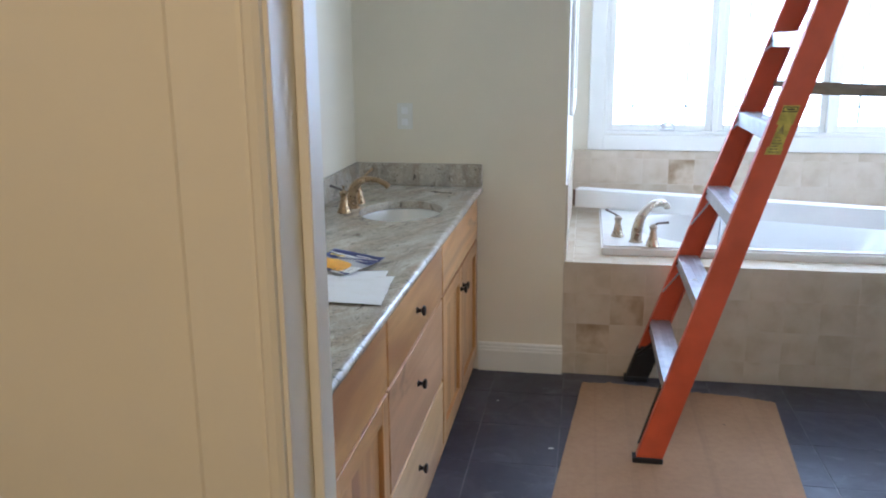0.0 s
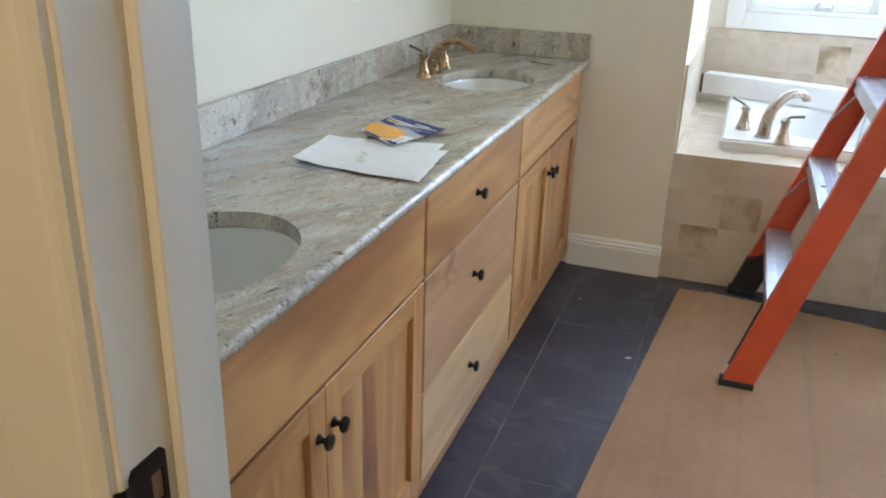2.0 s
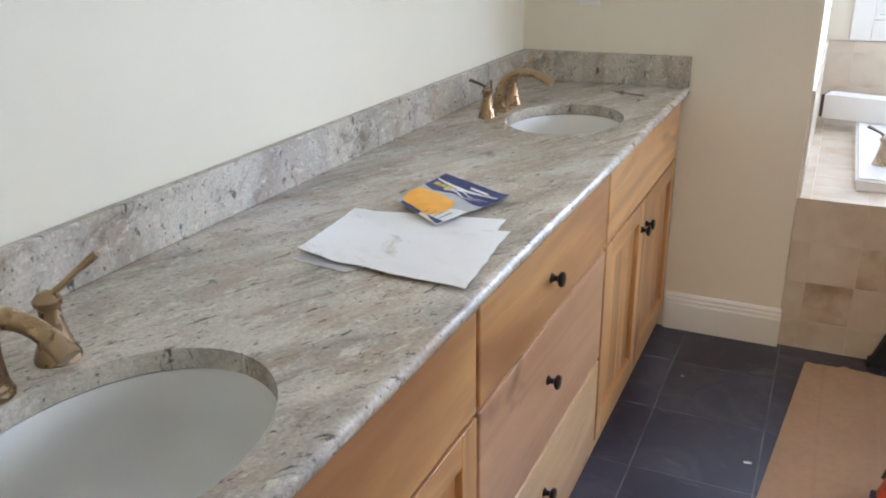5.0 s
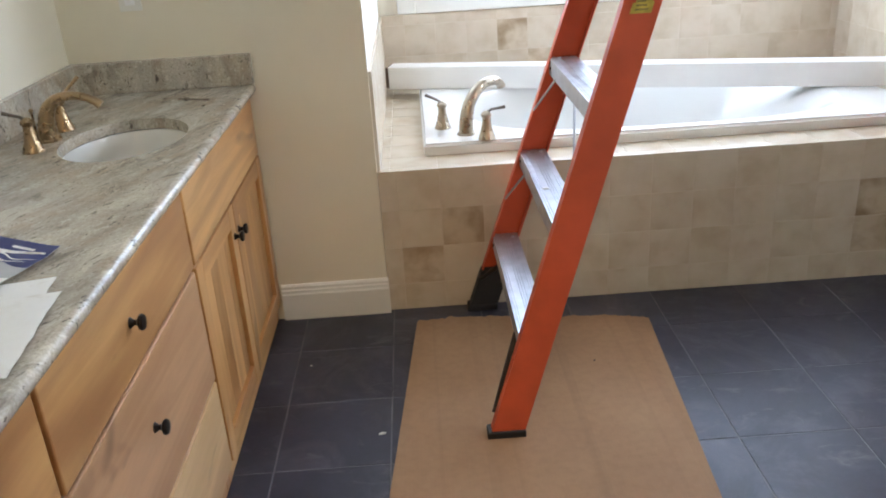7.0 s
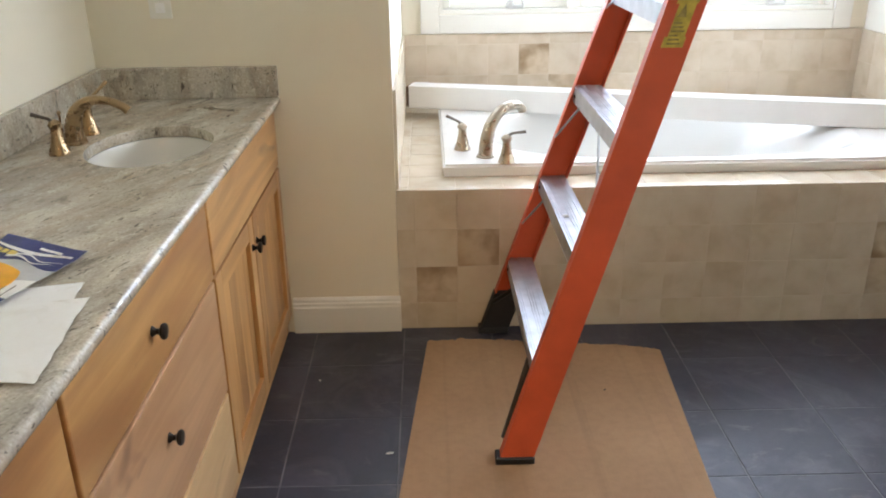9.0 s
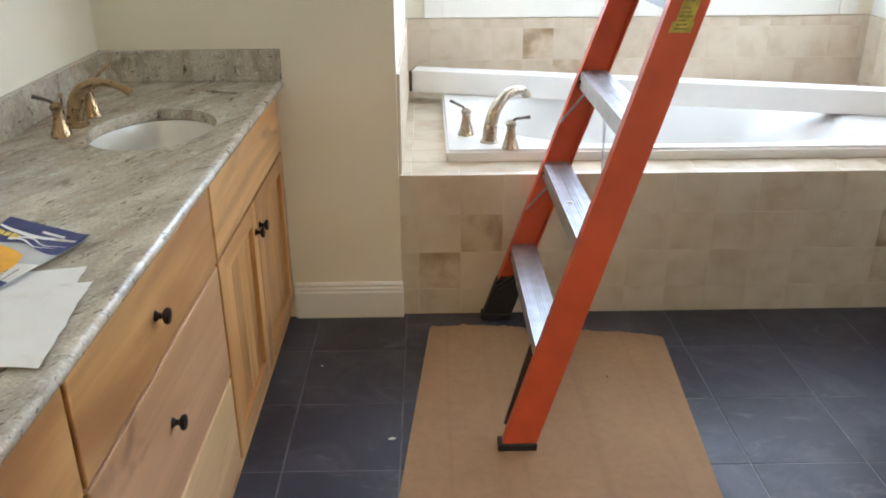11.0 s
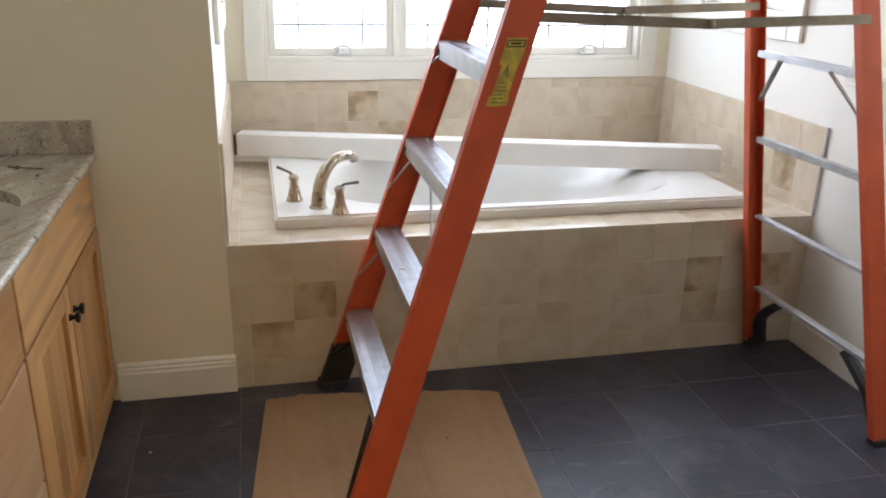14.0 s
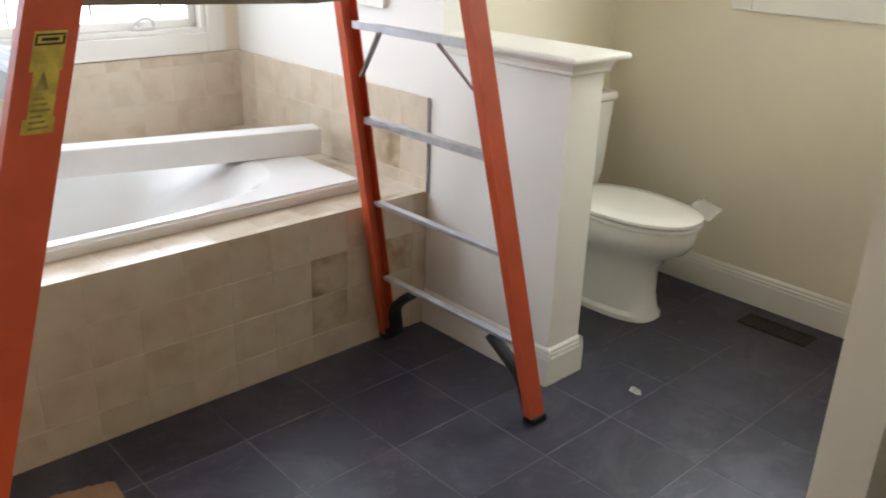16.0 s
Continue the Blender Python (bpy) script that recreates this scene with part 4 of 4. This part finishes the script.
part("lid", loft([oval(0, -0.475, 0.420, 0.186, 0.29, 36, 2.15), oval(0, -0.475, 0.424, 0.192, 0.296, 36, 2.15), oval(0, -0.475, 0.434, 0.190, 0.294, 36, 2.15), oval(0, -0.475, 0.442, 0.172, 0.275, 36, 2.15), oval(0, -0.475, 0.446, 0.12, 0.2, 36, 2.15)]), PORCELAIN, wc, "", True)
tank = part("tank", loft([[(x * f, -0.108 + y * f, z) for x, y in ((-0.21, -0.09), (0.21, -0.09), (0.23, -0.07), (0.23, 0.09), (-0.23, 0.09), (-0.23, -0.07))] for f, z in ((0.80, 0.39), (0.90, 0.46), (1.0, 0.762))]), PORCELAIN, wc, "", False)
part("tank_lid", box(-0.236, 0.236, -0.206, -0.008, 0.764, 0.800, 0.014, 3), PORCELAIN, wc, "", True)
part("flush_lever", tube([(-0.15, -0.19, 0.69), (-0.15, -0.222, 0.69), (-0.09, -0.225, 0.685)], 0.006, 8), NICKEL, tank, "", True)

reg = thing("floor_register", (4.215, -0.94, 0.0005), "brown metal slotted floor register in the tiles", "floor vent")
part("frame", joined(box(-0.055, -0.042, -0.14, 0.14, 0, 0.006, 0.001), box(0.042, 0.055, -0.14, 0.14, 0, 0.006, 0.001), box(-0.042, 0.042, -0.14, -0.127, 0, 0.006, 0.001), box(-0.042, 0.042, 0.127, 0.14, 0, 0.006, 0.001)), VENT, reg)
# black sheet added to give the slots their depth of shade
part("damper", box(-0.0415, 0.0415, -0.1265, 0.1265, 0.0002, 0.0014), BLACK, reg, "black sheet for the shade between the slats")
for k in range(12):
    part("slat", box(-0.042, 0.042, -0.125 + k * 0.0212, -0.125 + k * 0.0212 + 0.011, 0, 0.0045), VENT, reg)

# ---- stepladder ----
ladder = thing("stepladder", (0, 0, 0), "tall orange fibreglass stepladder with aluminium steps standing open", "stepladder")
FX, FS, RX, RS, NEAR, FAR, IN = 1.295, 0.318, 2.998, -0.20, -0.818, -0.008, 0.082
LTOP = 2.92


def rail_bm(x0, slope, y0, lean, width, depth, inward):
    """A channel-section rail: a broad web with two flanges turned inwards."""
    rings = []
    th = 0.0045
    for z in (0.022, LTOP):
        cx, cy = x0 + slope * z, y0 + lean * z
        h, d = width / 2, depth * inward
        e = th * inward
        rings.append([(cx + u, cy + v, z) for u, v in ((-h, 0), (h, 0), (h, d), (h - th, d), (h - th, e), (-h + th, e), (-h + th, d), (-h, d))])
    return loft(rings)


def at_front(z):
    return FX + FS * z


def at_rear(z):
    return RX + RS * z


for y0, lean, inward in ((NEAR, IN, 1), (FAR, -IN, -1)):
    part("front_rail", rail_bm(FX, FS, y0, lean, 0.094, 0.032, inward), ORANGE, ladder, "orange fibreglass side rail")
    part("rear_rail", rail_bm(RX, RS, y0 + (0.056 if inward > 0 else 0.022), lean * 0.93, 0.060, 0.034, inward), ORANGE, ladder, "orange fibreglass rear rail")
    ya, yb = sorted((y0 - 0.006 * inward, y0 + 0.042 * inward))
    part("front_foot", box(FX - 0.052, FX + 0.056, ya, yb, 0.0005, 0.024, 0.003), BLACK, ladder, "black rubber foot")
    y1 = y0 + (0.056 if inward > 0 else 0.022)
    ya, yb = sorted((y1 - 0.005 * inward, y1 + 0.042 * inward))
    part("rear_foot", box(RX - 0.032, RX + 0.032, ya, yb, 0.0005, 0.026, 0.003), BLACK, ladder, "black rubber foot")
STEPS = [0.296 + 0.308 * k for k in range(9)]
for k, z in enumerate(STEPS):
    x = at_front(z)
    a, b = NEAR + IN * z + 0.006, FAR - IN * z - 0.006
    prof = [(-0.046, -0.052), (-0.043, -0.052), (-0.043, -0.004), (0.0385, -0.004), (0.0385, -0.014), (0.0415, -0.014), (0.0415, 0.001)]
    for q in (0.033, 0.026, 0.010, 0.002, -0.006, -0.029, -0.036):
        prof += [(q + 0.0024, 0.0), (q + 0.0016, 0.0017), (q - 0.0016, 0.0017), (q - 0.0024, 0.0)]
    prof.append((-0.046, 0.001))
    st = part("step", extrude([(-u, v) for u, v in prof], Matrix.Translation((x, a, z)) @ pose(0, 0, 0, 0, 0, 90), b - a), ALU, ladder, "ribbed aluminium step")
    for sx, sy, size in {1: ((-0.02, 0.30, 0.012), (0.028, 0.17, 0.009)), 2: ((0.03, 0.10, 0.007),), 3: ((-0.01, 0.36, 0.011), (-0.03, 0.12, 0.006))}.get(k, ()):
        part("plaster_spot", moved(lathe([(1.0, 0.0), (0.85, 0.25), (0.4, 0.5), (0.1, 0.55)], 9), Matrix.Translation((x + sx, a + sy, z + 0.0016)) @ Matrix.Diagonal((size, size * 0.7, size * 0.6, 1))), DUST, st, "white plaster spot", True)
    for ry in (a + 0.04, b - 0.04):
        for rx in (-0.02, 0.02):
            part("rivet", moved(lathe([(0.006, 0.0), (0.005, 0.003), (0.002, 0.004)], 8), Matrix.Translation((x + rx, ry, z + 0.0025))), ALU, st)
    for ry in (a + 0.035, b - 0.035):
        part("bolt", moved(lathe([(0.006, 0.0), (0.005, 0.003), (0.002, 0.004)], 8), Matrix.Translation((x - 0.046, ry, z - 0.028)) @ pose(0, 0, 0, 0, -90, 0)), BRACE, st)
    if k in (1, 2, 3, 4):
        for end, d in ((a, 1), (b, -1)):
            if d > 0:
                if k != 2:
                    continue
                low, high = (x - 0.085, end + 0.02, z - 0.20), (x - 0.040, end + 0.25, z - 0.03)
            else:
                drop, reach = (0.07, 0.04) if k > 2 else (0.165, 0.13)
                low, high = (x - 0.044 - 0.33 * drop, end - 0.010, z - drop), (x - 0.044, end - reach, z - 0.040)
            part("step_brace", tube([high, low], 0.0036, 6), ALU, st)
for k in range(8):
    z = 0.283 + 0.302 * k
    x = at_rear(z)
    a, b = NEAR + 0.056 + IN * z + 0.004, FAR - 0.022 - IN * z - 0.004
    lip = 0.012 if k < 2 else 0.022
    bar = part("rear_bar", joined(box(x - 0.010, x + 0.016, a, b, z - 0.003, z, 0.0008), box(x - 0.013, x - 0.010, a, b, z - lip, z + 0.001, 0.0008), box(x - 0.010, x - 0.002, a, b, z - lip, z - lip + 0.003, 0.0008)), ALU if k < 2 else SHADED_ALU, ladder, "thin aluminium cross bar")
    if k == 3:
        for end, d in ((a, 1), (b, -1)):
            part("bar_brace", joined(tube([(x - 0.018, end + d * 0.14, z - 0.02), (x + 0.03, end - d * 0.010, z - 0.17)], 0.0095, 6, 0.5)), SHADED_ALU, bar)
    if k == 0:
        for end, d in ((a, 1), (b, -1)):
            pts = [(x, end + d * 0.15, z - 0.020), (x + 0.006, end + d * 0.09, z - 0.065), (x + 0.02, end + d * 0.03, z - 0.13), (x + 0.045, end + d * 0.012, z - 0.235)]
            part("corner_brace", tube(curve_points(pts, 4), 0.027, 8, 0.6), BLACK, bar, "black plastic corner brace")
# black heel and lower brace on the front legs
z = STEPS[0]
part("heel_guard", loft([[(at_front(hz) + u, FAR - IN * hz + v, hz) for u, v in ((-0.050, 0.004), (0.050, 0.004), (0.050, -0.036), (-0.050, -0.036))] for hz in (0.0245, 0.165)]), BLACK, ladder, "black rubber heel guard")
part("foot_brace", tube([(at_front(0.05) - 0.040, NEAR + 0.055, 0.05), (at_front(z) - 0.040, NEAR + 0.15, z - 0.045)], 0.012, 6, 0.6), BRACE, ladder, "dark steel foot brace")
part("foot_brace", tube([(at_front(0.03) - 0.01, FAR - 0.04, 0.13), (at_front(z) - 0.02, FAR - 0.16, z - 0.05)], 0.014, 6, 0.6), BLACK, ladder, "black foot brace")
# spreader bars
zs = 1.335
for y0, d in ((NEAR + IN * zs, 1), (FAR - IN * zs, -1)):
    ym = y0 + d * 0.03
    xa, xb = at_front(zs) + 0.04, at_rear(zs) - 0.01
    xm = (xa + xb) / 2
    sag = 0.016 if d > 0 else 0.020
    bars = []
    for x0, x1, z0, z1, lift in ((xa, xm + 0.02, zs, zs - sag, 0.0), (xm - 0.02, xb, zs - sag, zs - 0.002, 0.0045)):
        run = math.degrees(math.atan2(z1 - z0, x1 - x0))
        bars.append(moved(box(0, math.hypot(x1 - x0, z1 - z0), -0.002 + lift, 0.002 + lift, -0.013, 0.013, 0.001), pose(x0, ym, z0, 0, -run, 0)))
    sp = part("spreader", joined(*bars), STEEL, ladder, "grimy steel folding spreader")
    part("pivot", moved(lathe([(0.01, 0), (0.01, 0.004), (0.004, 0.007)], 12), Matrix.Translation((xm, ym - 0.002, zs - sag)) @ pose(0, 0, 0, 90, 0, 0)), STEEL, sp)
part("top_cap", box(at_front(LTOP) - 0.07, at_rear(LTOP) + 0.05, NEAR + IN * LTOP - 0.02, FAR - IN * LTOP + 0.02, LTOP - 0.05, LTOP + 0.02, 0.008), ORANGE, ladder)
# sticker on the near rail
def on_web(u, v):
    """u across the web, v height; just proud of the near rail."""
    z = v
    return Vector((FX + FS * z + u, NEAR + IN * z - 0.0012, z))


def patch(u0, u1, v0, v1, lift=0.0):
    ring = [on_web(u0, v0), on_web(u1, v0), on_web(u1, v1), on_web(u0, v1)]
    return loft([[p + Vector((0, 0.001 - lift, 0)) for p in ring], [p + Vector((0, -lift, 0)) for p in ring]])


label_ob = part("warning_label", joined(patch(-0.024, 0.028, 1.125, 1.150), patch(-0.017, 0.024, 1.150, 1.225), patch(-0.024, 0.028, 1.225, 1.288)), YELLOW, ladder, "yellow warning sticker with black print")
for u0, u1, v0, v1 in ((-0.022, 0.026, 1.281, 1.284), (-0.022, 0.026, 1.266, 1.269), (-0.022, -0.018, 1.2695, 1.2805), (0.022, 0.026, 1.2695, 1.2805), (-0.012, 0.016, 1.2725, 1.2775)):
    part("label_head", patch(u0, u1, v0, v1, 0.0008), INK, label_ob)
part("label_sign", loft([[on_web(u, v) + Vector((0, -0.0002, 0)) for u, v in ((-0.012, 1.195), (0.010, 1.195), (-0.001, 1.225))], [on_web(u, v) + Vector((0, -0.0009, 0)) for u, v in ((-0.012, 1.195), (0.010, 1.195), (-0.001, 1.225))]]), WORN, label_ob)
for k in range(6):
    part("text_bar", patch(-0.014, 0.018 - 0.006 * (k % 3), 1.132 + k * 0.0095, 1.136 + k * 0.0095, 0.0008), WORN, label_ob)

# ---- cardboard and crumbs on the floor ----
rnd = random.Random(5)
edge_pts = []
tl, tr, br, bl = Vector((1.055, -0.095)), Vector((1.868, -0.205)), Vector((1.66, -2.55)), Vector((0.84, -2.62))
N = 90
for k in range(N + 1):
    u = k / N
    p = tl.lerp(tr, u)
    n_off = 0.014 * noise.noise((u * 9, 2.2, 0)) + 0.013 * noise.noise((u * 30, 5.1, 0)) + 0.008 * noise.noise((u * 110, 1.7, 0)) + (0.055 * (1 - max(0, u - 0.93) * 6) if u > 0.25 else 0.055 * u * 4) * 0.5
    if k == 0:
        n_off = -0.012
    edge_pts.append((p.x, p.y + n_off))
outline = edge_pts + [tuple(tr.lerp(br, 0.5) + Vector((0.012, 0))), tuple(br), tuple(bl), tuple(tl.lerp(bl, 0.5) + Vector((-0.008, 0)))]
card_sheet = part("cardboard_sheet", loft([[(x, y, 0.0005) for x, y in outline], [(x, y, 0.0045) for x, y in outline]]), CARD)
tagged(card_sheet, "brown corrugated cardboard sheet laid on the floor", "cardboard")
for k, (x, y, s) in enumerate(((0.945, -0.755, 0.011), (3.39, -0.85, 0.030), (0.70, -0.35, 0.006), (1.62, -0.45, 0.006))):
    cr = part("plaster_crumb", moved(joined(*[moved(box(-0.5, 0.5, -0.35, 0.35, 0, 0.22, 0.08), pose(rnd.uniform(-0.5, 0.5), rnd.uniform(-0.4, 0.4), 0, 0, 0, rnd.uniform(0, 180))) for q in range(3)]), Matrix.Translation((x, y, 0.0045 if k == 3 else 0.0005)) @ Matrix.Scale(s, 4)), VENT if k == 3 else DUST)
    tagged(cr, "tiny dark chip lying on the cardboard" if k == 3 else "small pale plaster crumb on the floor", "debris", "crumbs on the floor")


# ---- tiles ----
CACHE = {}


def tile(parent, x, y, z, sx, sy, h, mat, axis="z"):
    """One tile, its corner at x, y, z; sx by sy and h thick, facing up (z), to -y (y) or to -x / x."""
    key = (round(sx, 3), round(sy, 3), round(h, 4), mat.name, axis)
    if key not in CACHE:
        b = 0.0008
        if axis == "z":
            bm = box(0, sx, 0, sy, 0, h, b)
        elif axis == "y":
            bm = box(0, sx, -h, 0, 0, sy, b)
        elif axis == "x":
            bm = box(-h, 0, 0, sx, 0, sy, b)
        else:
            bm = box(0, h, 0, sx, 0, sy, b)
        CACHE[key] = mesh_of("tile", bm, mat)
    ob = new("tile", CACHE[key])
    ob.parent, ob.location = parent, (x, y, z)
    return ob


def grid(parent, a0, a1, b0, b1, pitch, joint, start_a, start_b, place, pitch_b=0.0):
    """Lay tiles over a0..a1 by b0..b1, cutting those at the edges."""
    row = 0
    pitch_b = pitch_b or pitch
    b = start_b
    while b < b1 - 0.012:
        lo, hi = max(b, b0), min(b + pitch_b - joint, b1)
        if hi - lo > 0.012:
            a = start_a
            while a < a1 - 0.012:
                l, r = max(a, a0), min(a + pitch - joint, a1)
                if r - l > 0.012:
                    place(l, lo, r - l, hi - lo, row)
                a += pitch
        b += pitch_b
        row += 1


floor = setting("floor", box(-0.92, RIGHT + 0.15, -5.32, 0.3, -0.12, -0.0012), GROUT, "dark slate-grey square tiled floor", "floor")
P = 0.3185
grid(floor, 0.0, RIGHT, SOUTH - 0.15, TOILET_B, P, 0.004, 0.655 - 3 * P, -0.252 - 9 * P, lambda x, y, sx, sy, r: tile(floor, x, y, -0.006, sx, sy, 0.006, SLATE))

tr_rnd = random.Random(21)
TP, TJ = 0.148, 0.0016


def apron_tile(x, z, sx, sz, r):
    d = (1.0 < x < 1.05 and r == 1) or (1.15 < x < 1.2 and r == 2) or (2.60 < x < 2.72 and r in (1, 2)) or (2.95 < x < 3.0 and r == 2)
    tile(deck, x, 0.018, z, sx, sz, 0.0085 + 0.0003 * tr_rnd.random(), TRAV_DARK if d else TRAV, "y")


grid(deck, BAY_L + 0.001, BAY_R - 0.001, 0.0, DZ - 0.0005, 0.15, TJ, 0.87, 0.104 - 0.1435, apron_tile, 0.1435)
def deck_tile(x, y, sx, sy, r):
    tile(deck, x, y, DZ - 0.009, sx, sy, 0.009, TRAV_POLISH)


DP = 0.1675                                  # tiles along the front of the deck, with a narrow nosing row
FRONT = TUB[2] + 0.010
grid(deck, BAY_L + 0.001, BAY_R - 0.001, 0.0095, 0.044, DP, TJ, 0.999 - DP, 0.0095, deck_tile)
grid(deck, BAY_L + 0.001, BAY_R - 0.001, 0.046, FRONT, DP, TJ, 0.999 - DP, 0.046, deck_tile)
grid(deck, BAY_L + 0.001, TUB[0] + 0.012, FRONT + 0.002, 1.32, 0.14, TJ, 0.999 - 0.14, FRONT + 0.002, deck_tile, TP)
grid(deck, TUB[1] - 0.012, BAY_R - 0.011, FRONT + 0.002, 1.32, TP, TJ, TUB[1] - 0.012, FRONT + 0.002, deck_tile)
grid(deck, TUB[0] + 0.014, TUB[1] - 0.014, TUB[3] - 0.010, 1.32, TP, TJ, 1.136, TUB[3] - 0.010, deck_tile)


def north_tile(x, z, sx, sz, r):
    d = (1.46 < x < 1.56 and r == 2) or (1.62 < x < 1.76 and r == 1)
    tile(splash_n, x, BAY_B - 0.006, z, sx, sz, 0.0055, TRAV_DARK if d else TRAV, "y")


grid(splash_n, BAY_L + 0.008, BAY_R - 0.008, DZ + 0.001, 0.886, TP, TJ, 1.518 - 4 * TP, 0.69 - 2 * TP, north_tile)
grid(splash_e, 0.006, BAY_B - 0.013, DZ + 0.001, 0.884, TP, TJ, 0.006, 0.884 - 3 * TP, lambda y, z, sy, sz, r: tile(splash_e, BAY_R - 0.006, y, z, sy, sz, 0.0055, TRAV_DARK if (r == 1 and 0.14 < y < 0.2) else TRAV_POLISH, "x"))
grid(splash_w, 0.022, BAY_B - 0.013, DZ + 0.001, 0.884, TP, TJ, 0.022, 0.884 - 3 * TP, lambda y, z, sy, sz, r: tile(splash_w, BAY_L + 0.006, y, z, sy, sz, 0.0055, TRAV, "-x"))
setting("trim_tile_edge", box(BAY_R - 0.013, BAY_R - 0.0005, 0.0005, 0.0042, DZ, 0.886, 0.0008), ALU, "thin grey metal edge trim of the tile band", "edge trim")
